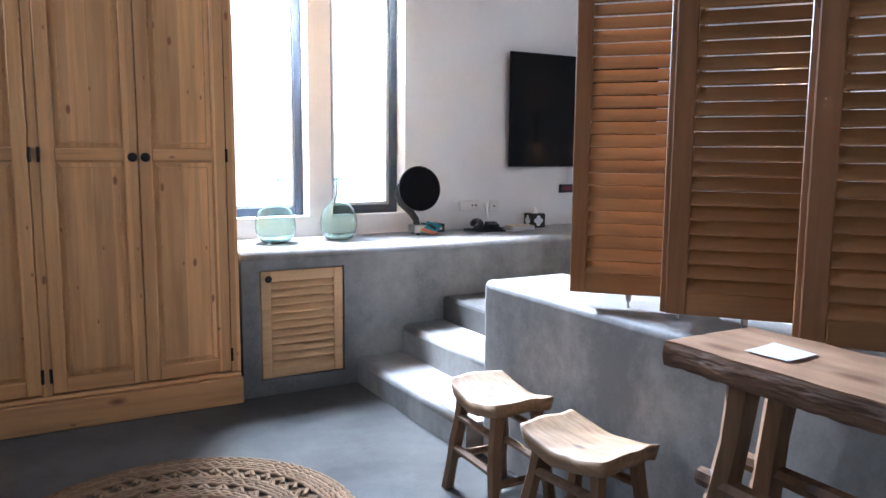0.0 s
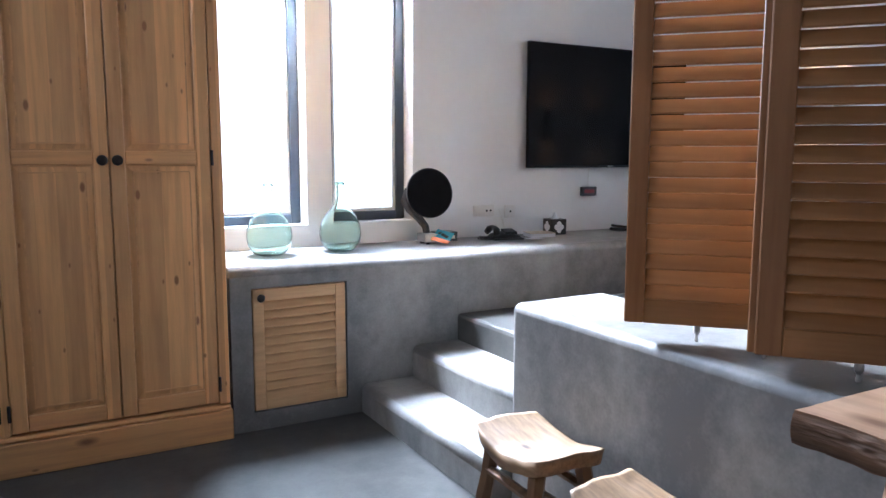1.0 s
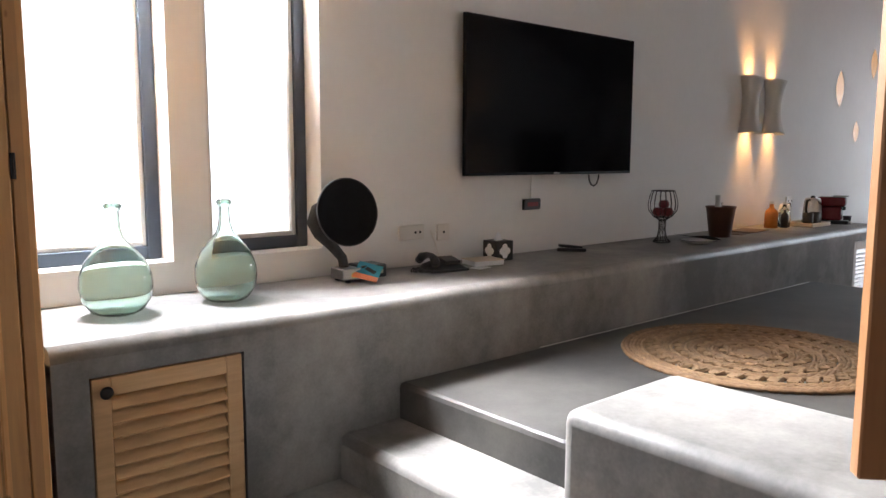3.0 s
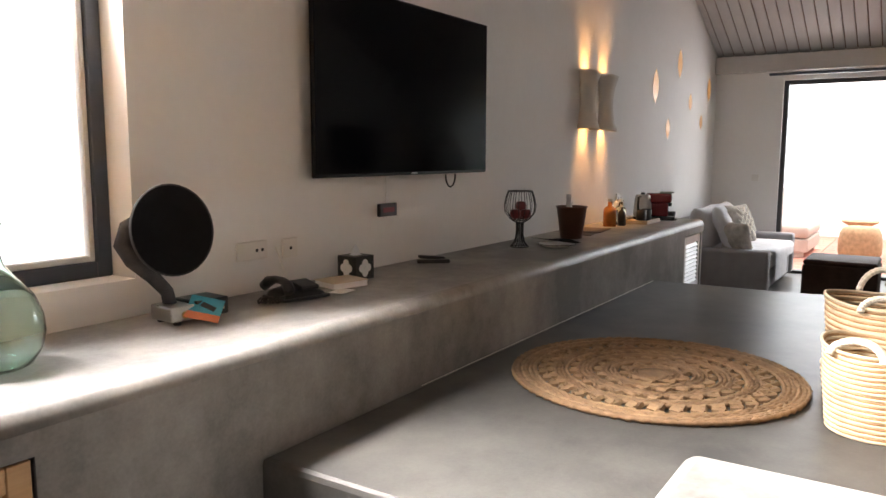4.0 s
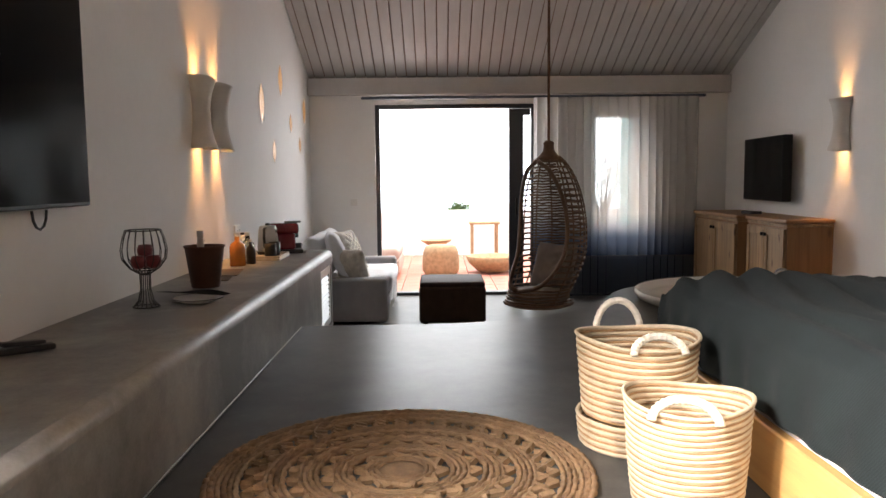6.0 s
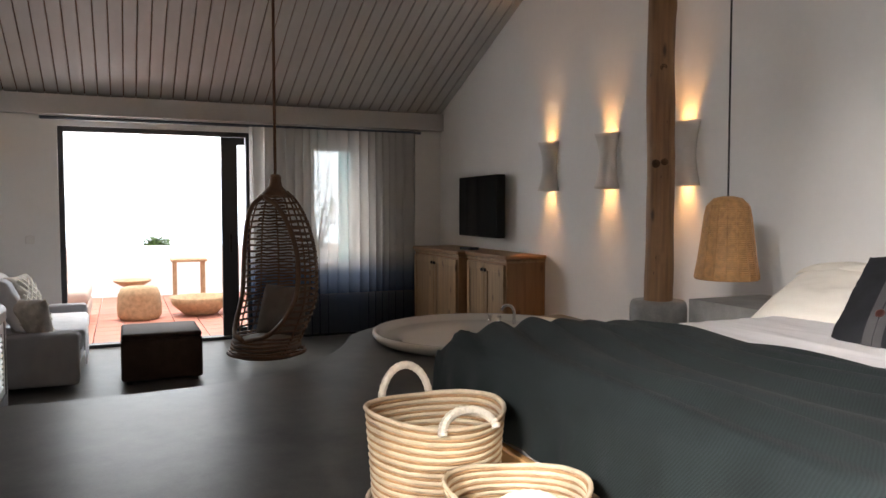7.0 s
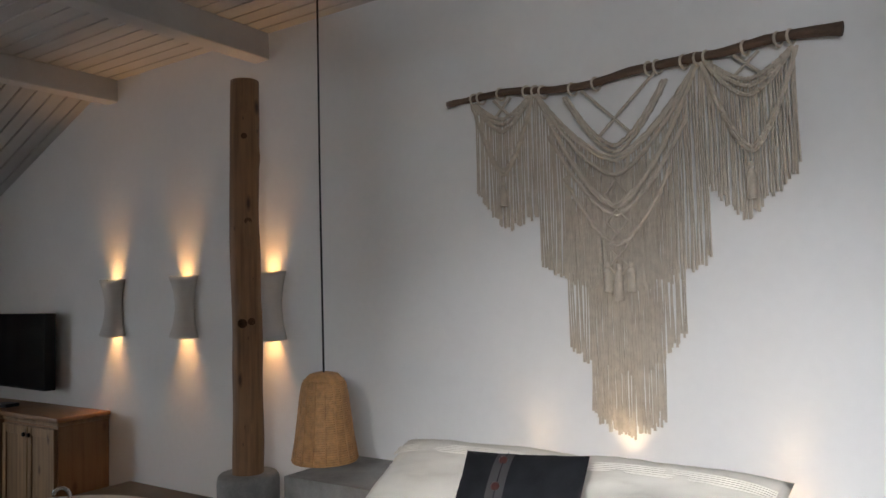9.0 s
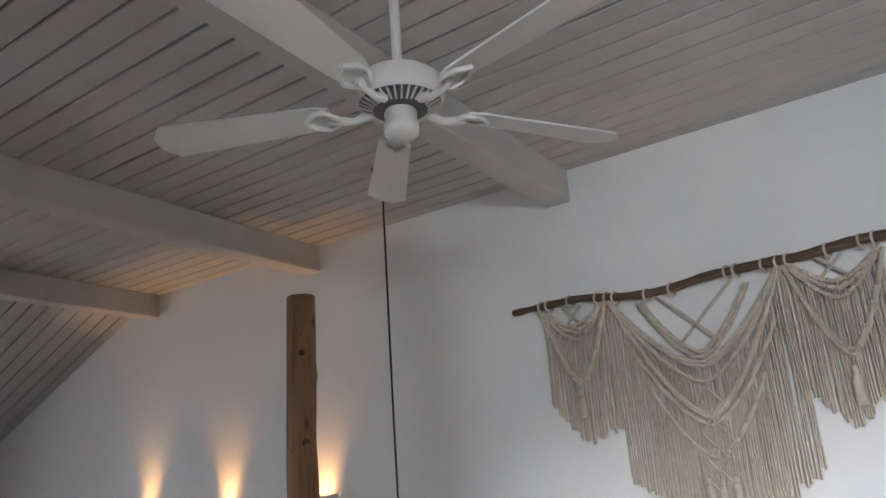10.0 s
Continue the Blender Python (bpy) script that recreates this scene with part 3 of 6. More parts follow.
# ---- windows and the terrace door ----


def window_unit(name, x0, x1):
    w = thing(name, "tall narrow window with a dark grey metal frame", "window", kind="structure")
    y0, y1, f = 4.745, 4.805, 0.055
    for nm, a, b in (("window_frame", (x0, y0, WZ0), (x0 + f, y1, WZ1)), ("window_frame", (x1 - f, y0, WZ0), (x1, y1, WZ1)),
                     ("window_frame", (x0 + f, y0, WZ0), (x1 - f, y1, WZ0 + f)), ("window_frame", (x0 + f, y0, WZ1 - f), (x1 - f, y1, WZ1))):
        part(nm, boxed(a, b, 0.004, 1), FRAME, w)
    for nm, a, b in (("sash", (x0 + f, y0 + 0.015, WZ0 + f), (x0 + f + 0.02, y1 - 0.01, WZ1 - f)), ("sash", (x1 - f - 0.02, y0 + 0.015, WZ0 + f), (x1 - f, y1 - 0.01, WZ1 - f)),
                     ("sash", (x0 + f + 0.02, y0 + 0.015, WZ0 + f), (x1 - f - 0.02, y1 - 0.01, WZ0 + f + 0.02))):
        part(nm, boxed(a, b, 0.003, 1), PLATE, w)
    p = part("pane", boxed((x0 + f, 4.773, WZ0 + f), (x1 - f, 4.779, WZ1 - f)), GLASS, w, "clear glass pane")
    p.visible_shadow = False
    return w


window_unit("window_1", *W1)
window_unit("window_2", *W2)
w = thing("window_3", "bright window behind the sheer curtain", "window", kind="structure")
for a, b in (((11.80, FY0, FZ0), (11.86, FY0 + 0.05, FZ1)), ((11.80, FY1 - 0.05, FZ0), (11.86, FY1, FZ1)), ((11.80, FY0 + 0.05, FZ0), (11.86, FY1 - 0.05, FZ0 + 0.05)), ((11.80, FY0 + 0.05, FZ1 - 0.05), (11.86, FY1 - 0.05, FZ1))):
    part("window_frame", boxed(a, b, 0.004, 1), FANWHITE, w)
p = part("pane", boxed((11.828, FY0 + 0.05, FZ0 + 0.05), (11.833, FY1 - 0.05, FZ1 - 0.05)), GLASS, w)
p.visible_shadow = False
TURQUOISE = mat("turquoise_paint", (0.06, 0.36, 0.38), 0.5, 0.1, 6, 60, 0.1)
sh = thing("window_shutter", "open turquoise painted wooden window shutter", "shutter")
for a, b in (((11.96, 0.785, FZ0), (12.02, 0.815, FZ1)), ((12.30, 0.785, FZ0), (12.36, 0.815, FZ1)), ((12.02, 0.786, FZ0), (12.30, 0.814, FZ0 + 0.07)), ((12.02, 0.786, FZ1 - 0.07), (12.30, 0.814, FZ1))):
    part("shutter_frame", boxed(a, b, 0.003, 1), TURQUOISE, sh)
for i in range(24):
    part("slat", boxed((12.02, -0.004, -0.028), (12.30, 0.004, 0.028), 0, 1, pose(0, 0.80, FZ0 + 0.10 + 0.0525 * i, 30, 0, 0)), TURQUOISE, sh)
d = thing("door_1", "open sliding terrace door with a black metal frame", "door", kind="structure")
for a, b in (((11.70, DY1 - 0.05, 0), (11.80, DY1, DZ)), ((11.70, DY0, 0), (11.80, DY0 + 0.05, DZ)), ((11.70, DY0 + 0.05, DZ - 0.05), (11.80, DY1 - 0.05, DZ)), ((11.68, DY0 + 0.05, 0), (11.82, DY1 - 0.05, 0.035))):
    part("door_frame", boxed(a, b, 0.004, 1), DOORMETAL, d)
leaf = part("sliding_leaf", wall_boxes([((11.72, 2.12, 0.04), (11.77, 2.29, 2.195)), ((11.72, 2.04, 0.04), (11.77, 2.12, 0.12)), ((11.72, 2.04, 2.12), (11.77, 2.12, 2.195))]), DOORMETAL, d)
part("handle", boxed((11.69, 2.19, 0.95), (11.718, 2.215, 1.15), 0.008), IRON, leaf)
rail = part("curtain_rail", boxed((11.50, 0.05, 2.295), (11.545, 4.00, 2.325), 0.006, 1), FRAME, None)
tagged(rail, "dark metal curtain rail above the terrace door", "curtain rail", kind="structure")


def curtain():
    def f(u, v):
        yy = 0.12 + 1.92 * u
        ph = 19 * 2 * math.pi * (u + 0.035 * noise.noise(Vector((u * 4.5, 0.4, 9))))
        amp = 0.030 * (0.6 + 0.4 * noise.noise(Vector((u * 9, 0, 0)))) * (0.75 + 0.4 * (1 - v))
        return Vector((11.47 + amp * math.sin(ph + 1.5 * noise.noise(Vector((u * 6, v * 1.3, 3)))), yy + 0.02 * math.cos(ph), 0.01 + 2.285 * v))
    c = thing("curtain", "sheer white curtain fading to dark blue at the hem", "curtain")
    part("sheer_panel", grid(240, 16, f), SHEER, c, smooth=True)


curtain()

# ---- terrace outside ----
structure("backdrop_north", boxed((-4, 8.0, -0.3), (11, 8.05, 9)), HAZE, "plain bright hazy sky beyond the windows", "backdrop")
structure("backdrop_east", boxed((18.0, -7, -0.3), (18.05, 13, 10)), HAZE_E, "plain bright hazy sky beyond the terrace", "backdrop")
structure("ground", boxed((-60, -60, -0.5), (90, 80, -0.30)), mat("dry_ground", (0.42, 0.36, 0.28), 0.95, 0.2, 0.4, 6, 0.3), "pale dry ground", "ground")
tiles = thing("terrace", "reddish terracotta tiled terrace", "terrace", kind="structure")
part("tile_bed", boxed((11.95, -2.5, -0.3), (16.6, 6.5, -0.035)), WHITEWASH, tiles)
structure("terrace_parapet", boxed((16.6, -2.5, -0.3), (16.85, 6.5, 0.80), 0.02, 2), WHITEWASH, "low whitewashed terrace wall", "wall")


def pouf(x, y, r, h, label):
    t = thing("pouf", label, "pouf", (x, y, -0.02), group="terrace poufs")
    prof = [(0.0, 0), (r * 0.8, 0), (r * 0.96, h * 0.12)]
    for i in range(10):
        prof += [(r * (1.0 + 0.012 * (i % 2)) * (1 - 0.1 * ((i - 3) / 8) ** 2), h * (0.16 + 0.068 * i))]
    prof += [(r * 0.82, h * 0.95), (r * 0.6, h), (0.0, h * 1.01)]
    part("woven_body", lathed(prof, 28), POUF, t, smooth=True)


pouf(13.75, 3.10, 0.27, 0.44, "round woven pouf on the terrace")
t = thing("bowl_stand", "wide shallow bowl on a slim stand on the terrace", "bowl", (14.6, 3.17, -0.02))
part("stand", lathed([(0.14, 0), (0.14, 0.02), (0.03, 0.05), (0.03, 0.30), (0.06, 0.35)], 20), POUF, t)
part("bowl", lathed([(0.02, 0.35), (0.14, 0.37), (0.24, 0.43), (0.25, 0.45), (0.20, 0.43), (0.0, 0.39)], 28), POUF, t, smooth=True)
t = thing("terrace_bowl", "large low woven bowl seat on the terrace", "seat", (13.9, 2.33, -0.02))
part("bowl", lathed([(0.10, 0), (0.22, 0.03), (0.36, 0.16), (0.40, 0.26), (0.36, 0.25), (0.2, 0.12), (0.0, 0.09)], 28), POUF, t, smooth=True)
t = thing("daybed", "low pale outdoor daybed with a thick cushion", "daybed", (13.6, 4.4, -0.02))
part("base", boxed((-0.4, -0.72, 0.09), (0.9, 0.72, 0.27), 0.02), DAYBED, t)
part("cushion", boxed((-0.4, -0.72, 0.275), (0.9, 0.72, 0.45), 0.06, 3), DAYBED, t, smooth=True)
for x, yy in ((-0.32, -0.6), (0.8, -0.6), (-0.32, 0.6), (0.8, 0.6)):
    part("foot", boxed((x - 0.05, yy - 0.06, 0), (x + 0.05, yy + 0.06, 0.09)), DAYBED, t)
t = thing("terrace_table", "small wooden terrace table", "table", (15.1, 2.38, -0.02))
part("tabletop", boxed((-0.2, -0.25, 0.66), (0.2, 0.25, 0.70), 0.01), POUF, t)
for x in (-0.15, 0.15):
    for yy in (-0.2, 0.2):
        part("leg", boxed((x - 0.02, yy - 0.02, 0), (x + 0.02, yy + 0.02, 0.66)), POUF, t)

# ---- wardrobe ----


def panel_door(x0, x1, z0, z1, y, parent, splits, hinge_left):
    """A framed door with raised panels; front towards -y."""
    dr = part("door", boxed((x0, y + 0.008, z0), (x1, y + 0.022, z1)), OAK, parent)
    st = 0.062
    part("stile", boxed((x0, y - 0.004, z0), (x0 + st, y + 0.024, z1), 0.004, 1), OAK, dr)
    part("stile", boxed((x1 - st, y - 0.004, z0), (x1, y + 0.024, z1), 0.004, 1), OAK, dr)
    zs = [z0] + list(splits) + [z1]
    for i, zz in enumerate(zs):
        a = zz if i == 0 else (zz - 0.07 if i == len(zs) - 1 else zz - 0.03)
        part("rail", boxed((x0 + st, y - 0.0035, a), (x1 - st, y + 0.024, a + (0.07 if i in (0, len(zs) - 1) else 0.06)), 0.004, 1), OAK_H, dr)
    for i in range(len(zs) - 1):
        a = zs[i] + (0.07 if i == 0 else 0.03)
        b = zs[i + 1] - (0.07 if i == len(zs) - 2 else 0.03)
        bm = bmesh.new()
        xa, xb = x0 + st, x1 - st
        out = [bm.verts.new(p) for p in ((xa, y + 0.007, a), (xb, y + 0.007, a), (xb, y + 0.007, b), (xa, y + 0.007, b))]
        k = 0.035
        inn = [bm.verts.new(p) for p in ((xa + k, y - 0.001, a + k), (xb - k, y - 0.001, a + k), (xb - k, y - 0.001, b - k), (xa + k, y - 0.001, b - k))]
        for j in range(4):
            bm.faces.new((out[j], out[(j + 1) % 4], inn[(j + 1) % 4], inn[j]))
        bm.faces.new(inn)
        part("panel", bm, OAK, dr)
        for e in (0.004, k - 0.004):
            d = 0.003 if e < 0.01 else -0.003
            part("bead", wall_boxes([((xa + e - 0.003, y + d, a + e), (xa + e + 0.003, y + d + 0.006, b - e)), ((xb - e - 0.003, y + d, a + e), (xb - e + 0.003, y + d + 0.006, b - e)),
                                     ((xa + e + 0.003, y + d + 0.0005, a + e - 0.003), (xb - e - 0.003, y + d + 0.006, a + e + 0.003)), ((xa + e + 0.003, y + d + 0.0005, b - e - 0.003), (xb - e - 0.003, y + d + 0.006, b - e + 0.003))]), OAK_H, dr)
    hx = x0 - 0.006 if hinge_left else x1 + 0.006
    for hz in (z0 + 0.09, 1.36, z1 - 0.15):
        part("hinge", tubed([(hx, y - 0.006, hz - 0.035), (hx, y - 0.006, hz + 0.035)], 0.007, 8), IRON, dr)
    kx = x1 - 0.028 if hinge_left else x0 + 0.028
    bm = bmesh.new()
    lathe(bm, [(0.009, 0), (0.009, 0.014), (0.02, 0.022), (0.023, 0.031), (0.017, 0.04), (0.0, 0.042)], 16)
    bmesh.ops.transform(bm, matrix=Matrix.Translation((kx, y - 0.004, 1.35)) @ Matrix.Rotation(radians(90), 4, "X"), verts=bm.verts)
    part("knob", bm, IRON, dr, smooth=True)


ward = thing("wardrobe", "tall light oak wardrobe with panelled doors and dark iron knobs", "wardrobe")
WY, WT = 3.945, 2.85
part("carcass", boxed((-0.10, WY + 0.026, 0.2), (2.30, WY + 0.65, WT)), OAK, ward)
for a, b in ((2.25, 2.30), (1.352, 1.392), (0.455, 0.495), (-0.10, -0.06)):
    part("upright", boxed((a, WY - 0.002, 0.2), (b, WY + 0.026, WT), 0.003, 1), OAK, ward)
pl = bmesh.new()
box(pl, (-0.12, WY - 0.03, LOW), (2.305, WY + 0.65, 0.175), 0.004, 1)
box(pl, (-0.115, WY - 0.022, 0.175), (2.30, WY + 0.65, 0.2), 0.012, 2)
part("plinth", pl, OAK_H, ward)
part("cornice", boxed((-0.13, WY - 0.04, WT), (2.325, WY + 0.65, WT + 0.07), 0.02, 3), OAK_H, ward)
for x0, x1, hl in ((1.396, 1.822, True), (1.826, 2.247, False), (0.499, 0.923, True), (0.927, 1.348, False), (-0.056, 0.451, True)):
    panel_door(x0, x1, 0.21, WT - 0.02, WY, ward, (1.36,), hl)

# ---- louvred cupboard doors in the bench ----


def louvre_door(x0, x1, z0, z1, y, material, slat_mat, label, n, knob):
    t = thing("cupboard_door", label, "cupboard door", (x0, y, z0), group="bench cupboard doors")
    w, h, st = x1 - x0, z1 - z0, 0.055
    part("stile", boxed((0, -0.012, 0), (st, 0.016, h), 0.003, 1), material, t)
    part("stile", boxed((w - st, -0.012, 0), (w, 0.016, h), 0.003, 1), material, t)
    part("rail", boxed((st, -0.0115, 0), (w - st, 0.016, 0.05), 0.003, 1), slat_mat, t)
    part("rail", boxed((st, -0.0115, h - 0.06), (w - st, 0.016, h), 0.003, 1), slat_mat, t)
    # black sheet behind the slats, puts shade into the gaps between them
    part("gap_shade", boxed((st, 0.034, 0.05), (w - st, 0.04, h - 0.06)), BLACK, t)
    bm = boxed((0, -0.027, -0.004), (w - 2 * st, 0.027, 0.004), 0.003, 1)
    me = mesh(bm, "slat", slat_mat)
    for i in range(n):
        z = 0.05 + (h - 0.11) * (i + 0.5) / n
        share("slat", me, t, pose(st, 0.004, z, 53, 0, 0))
    if knob:
        bm = bmesh.new()
        lathe(bm, [(0.008, 0), (0.008, 0.012), (0.018, 0.02), (0.02, 0.028), (0.012, 0.036), (0.0, 0.037)], 14)
        bmesh.ops.transform(bm, matrix=Matrix.Translation((0.035, -0.012, h - 0.04)) @ Matrix.Rotation(radians(90), 4, "X"), verts=bm.verts)
        part("knob", bm, IRON, t, smooth=True)
    return t


louvre_door(2.426, 2.904, 0.126, 0.730, 3.985, DOOR_OAK, DOOR_OAK, "honey oak louvred cupboard door with a black knob", 11, True)
louvre_door(8.107, 8.593, 0.287, 0.728, 3.985, FANWHITE, FANWHITE, "white painted louvred cupboard door in the bench", 10, False)

# ---- folding louvred screen on the low wall ----
folds = [(3.06, 2.115), (3.345, 1.802), (3.085, 1.672), (3.385, 1.30), (3.11, 1.218), (3.40, 0.83), (3.12, 0.745), (3.40, 0.35), (3.13, 0.265), (3.40, -0.12)]
screen = thing("folding_screen", "folding brown wooden screen with louvred panels above the low wall", "screen")
SZ0, SZ1 = 0.877, 3.40
PW, PH, PITCH = 0.375, SZ1 - SZ0, 0.0452
slat_me = mesh(boxed((0.052, -0.004, -0.026), (PW - 0.052, 0.004, 0.026), 0.003, 2), "slat", SHUTTER_H)
stile_me = mesh(boxed((0, -0.016, 0), (0.05, 0.016, PH), 0.003, 1), "stile", SHUTTER)
rail_me = mesh(boxed((0.0515, -0.015, 0), (PW - 0.0515, 0.015, 0.072), 0.003, 1), "rail", SHUTTER_H)
bolt_me = mesh(lathed([(0.004, -0.049), (0.006, -0.044), (0.004, -0.03), (0.009, -0.02), (0.009, 0.0)], 10), "bolt", STEEL)
for i in range(len(folds) - 1):
    (xa, ya), (xb, yb) = folds[i], folds[i + 1]
    pn = new("panel")
    pn.empty_display_size = 0.05
    pn.parent = screen
    pn.matrix_basis = Matrix.Translation((xa, ya, SZ0)) @ Matrix.Rotation(math.atan2(yb - ya, xb - xa), 4, "Z") @ Matrix.Diagonal((math.hypot(xb - xa, yb - ya) / PW, 1, 1, 1))
    share("stile", stile_me, pn, pose(0.002, 0, 0))
    share("stile", stile_me, pn, pose(PW - 0.052, 0, 0))
    for z in (0, 1.20, PH - 0.072):
        share("rail", rail_me, pn, pose(0, 0, z))
    flip = 1 if i % 2 == 0 else -1
    z = 0.094
    while z < PH - 0.09:
        if not 1.175 < z < 1.295:
            share("slat", slat_me, pn, pose(0, 0, z, (-36.5 + random.uniform(-2.5, 2.5)) * flip, 0, 0))
        z += PITCH
    share("bolt", bolt_me, pn, pose(PW / 2, 0, 0))
track = part("screen_track", boxed((3.15, -0.25, 3.40), (3.30, 2.6, ZC), 0.006, 1), BEAM, None)
tagged(track, "painted ceiling track that holds the folding screen", "track", kind="structure")


def leafy(name, x, y, z0, trunk_h, r, count, seed, label, leaf):
    """A small tree or shrub: tapered stems and a loose crown of single leaves."""
    t = thing(name, label, "tree" if trunk_h > 0.5 else "shrub", (x, y, z0))
    rnd = random.Random(seed)
    bm = bmesh.new()
    hubs = []
    for i in range(6):
        a = i * 1.05 + rnd.uniform(-0.3, 0.3)
        tip = Vector((r * 0.7 * math.cos(a), r * 0.7 * math.sin(a), trunk_h + r * rnd.uniform(0.5, 1.5)))
        tube(bm, [(0, 0, 0), (0.02, 0, trunk_h * 0.6 + 0.05), tip * 0.5 + Vector((0, 0, trunk_h * 0.4)), tip], [0.035, 0.028, 0.016, 0.005], 6)
        hubs.append(tip)
    part("trunk", bm, STICK, t)
    bm = bmesh.new()
    for i in range(count):
        c = hubs[i % 6] + Vector((rnd.gauss(0, r * 0.34), rnd.gauss(0, r * 0.34), rnd.gauss(0, r * 0.34)))
        d = Vector((rnd.uniform(-1, 1), rnd.uniform(-1, 1), rnd.uniform(-0.6, 0.6))).normalized() * 0.055
        e = d.cross(Vector((rnd.uniform(-1, 1), rnd.uniform(-1, 1), 1))).normalized() * 0.02
        bm.faces.new([bm.verts.new(p) for p in (c - d, c + e, c + d, c - e)])
    part("crown", bm, leaf, t, "loose small green leaves")


LEAF = mat("green_leaf", (0.07, 0.12, 0.035), 0.6, 0.35, 9, 60, 0.0)
leafy("terrace_tree", 14.6, 0.55, -0.03, 1.1, 0.5, 260, 4, "slim leafy tree on the terrace behind the curtain", LEAF)
leafy("garden_shrub", 17.2, 2.72, -0.3, 0.98, 0.16, 500, 7, "low green shrub beyond the terrace wall", LEAF)
# ---- stools and the rustic table ----


def stool(x, y, rz, seed):
    t = thing("stool", "rustic wooden stool with a saddle-shaped seat", "stool", (x, y, 0), rz, "rustic stools")
    rnd = Vector((seed * 5.3, seed, 0))
    n, k = 30, 22
    bm = bmesh.new()

    def top(u, v):
        a, b = 2 * u - 1, 2 * v - 1
        ex = 0.135 * (1 + 0.06 * noise.noise(Vector((b * 2.5, seed, 1)))) - 0.012 * abs(b) ** 6
        ey = 0.195 * (1 + 0.04 * noise.noise(Vector((a * 2.5, seed, 5)))) - 0.012 * abs(a) ** 6
        z = 0.455 + 0.034 * abs(b) ** 1.8 - 0.006 * a * a + 0.007 * noise.noise(Vector((a * 1.8, b * 2.4, 2)) + rnd) + 0.0015 * noise.noise(Vector((a * 9, b * 3, 2)) + rnd)
        return Vector((a * ex, b * ey, z))
    v = [[bm.verts.new(top(i / k, j / n)) for j in range(n + 1)] for i in range(k + 1)]
    w = []
    for i in range(k + 1):
        row = []
        for j in range(n + 1):
            p = v[i][j].co
            row.append(bm.verts.new((p.x * 0.94, p.y * 0.955, p.z - 0.05 - 0.004 * noise.noise(p * 20))))
        w.append(row)
    for i in range(k):
        for j in range(n):
            bm.faces.new((v[i][j], v[i + 1][j], v[i + 1][j + 1], v[i][j + 1]))
            bm.faces.new((w[i][j], w[i][j + 1], w[i + 1][j + 1], w[i + 1][j]))
    rim = [(i, 0) for i in range(k + 1)] + [(k, j) for j in range(1, n + 1)] + [(i, n) for i in range(k - 1, -1, -1)] + [(0, j) for j in range(n - 1, 0, -1)]
    for (a, b), (c, d2) in zip(rim, rim[1:] + rim[:1]):
        bm.faces.new((v[a][b], w[a][b], w[c][d2], v[c][d2]))
    part("seat", bm, RUSTIC, t, "pale worn wooden saddle seat", smooth=True)
    for sx in (-1, 1):
        for sy in (-1, 1):
            pts = [(sx * (0.085 + 0.045 * q) + 0.010 * noise.noise(Vector((q * 4, sx * 2.3 + seed, sy * 1.7))), sy * (0.125 + 0.055 * q), 0.435 - (0.435 - LOW) * q) for q in (0, 0.25, 0.5, 0.75, 1)]
            part("leg", tubed(pts, [0.030, 0.026, 0.029, 0.024, 0.026], 6), RUSTIC_LEG, t)
    for z, r in ((0.17, 0.016), (0.30, 0.016)):
        q = (0.435 - z) / 0.435
        ex, ey = 0.085 + 0.045 * q, 0.125 + 0.055 * q
        if z < 0.2:
            for sy in (-1, 1):
                part("stretcher", tubed([(-ex - 0.01, sy * ey, z), (ex + 0.01, sy * ey, z)], r, 6), RUSTIC_LEG, t)
        for sx in (-1, 1):
            part("stretcher", tubed([(sx * ex, -ey - 0.01, z + 0.04), (sx * ex, ey + 0.01, z + 0.04)], r, 6), RUSTIC_LEG, t)
    return t


stool(2.885, 2.305, -2, 1)
stool(2.86, 1.76, 6, 2)

tab = thing("console_table", "tall rustic wooden console table with a thick live-edge top", "table", (2.81, 0.38, 0))
TZ = 0.93


def slab(u, v):
    a, b = 2 * u - 1, 2 * v - 1
    x = a * 0.155 * (1 + 0.05 * noise.noise(Vector((b * 6, 2 + (a > 0), 0)))) + 0.005 * noise.noise(Vector((b * 9, a, 3)))
    return Vector((x, b * 0.87 + 0.01 * noise.noise(Vector((a * 4, b, 8))), TZ + 0.003 * noise.noise(Vector((a * 2, b * 7, 0)))))


top_bm = bmesh.new()
nu, nv = 8, 70
vt = [[top_bm.verts.new(slab(i / nu, j / nv)) for j in range(nv + 1)] for i in range(nu + 1)]
for i in range(nu):
    for j in range(nv):
        top_bm.faces.new((vt[i][j], vt[i + 1][j], vt[i + 1][j + 1], vt[i][j + 1]))
ext = bmesh.ops.extrude_face_region(top_bm, geom=list(top_bm.faces))
for vv in [g for g in ext["geom"] if isinstance(g, bmesh.types.BMVert)]:
    vv.co.z -= 0.055
part("tabletop", top_bm, TABLE, tab, "thick brown plank with a worn face")


def bark(u, v):
    b = 2 * u - 1
    p = slab(0, u)
    bulge = math.sin(math.pi * v) * (0.007 + 0.004 * noise.noise(Vector((b * 9, v * 3, 1))) + 0.004 * noise.noise(Vector((b * 30, v * 26, 5)))) + 0.002
    return Vector((p.x - bulge, p.y, TZ - 0.004 - 0.056 * v + 0.004 * noise.noise(Vector((b * 22, v, 9)))))


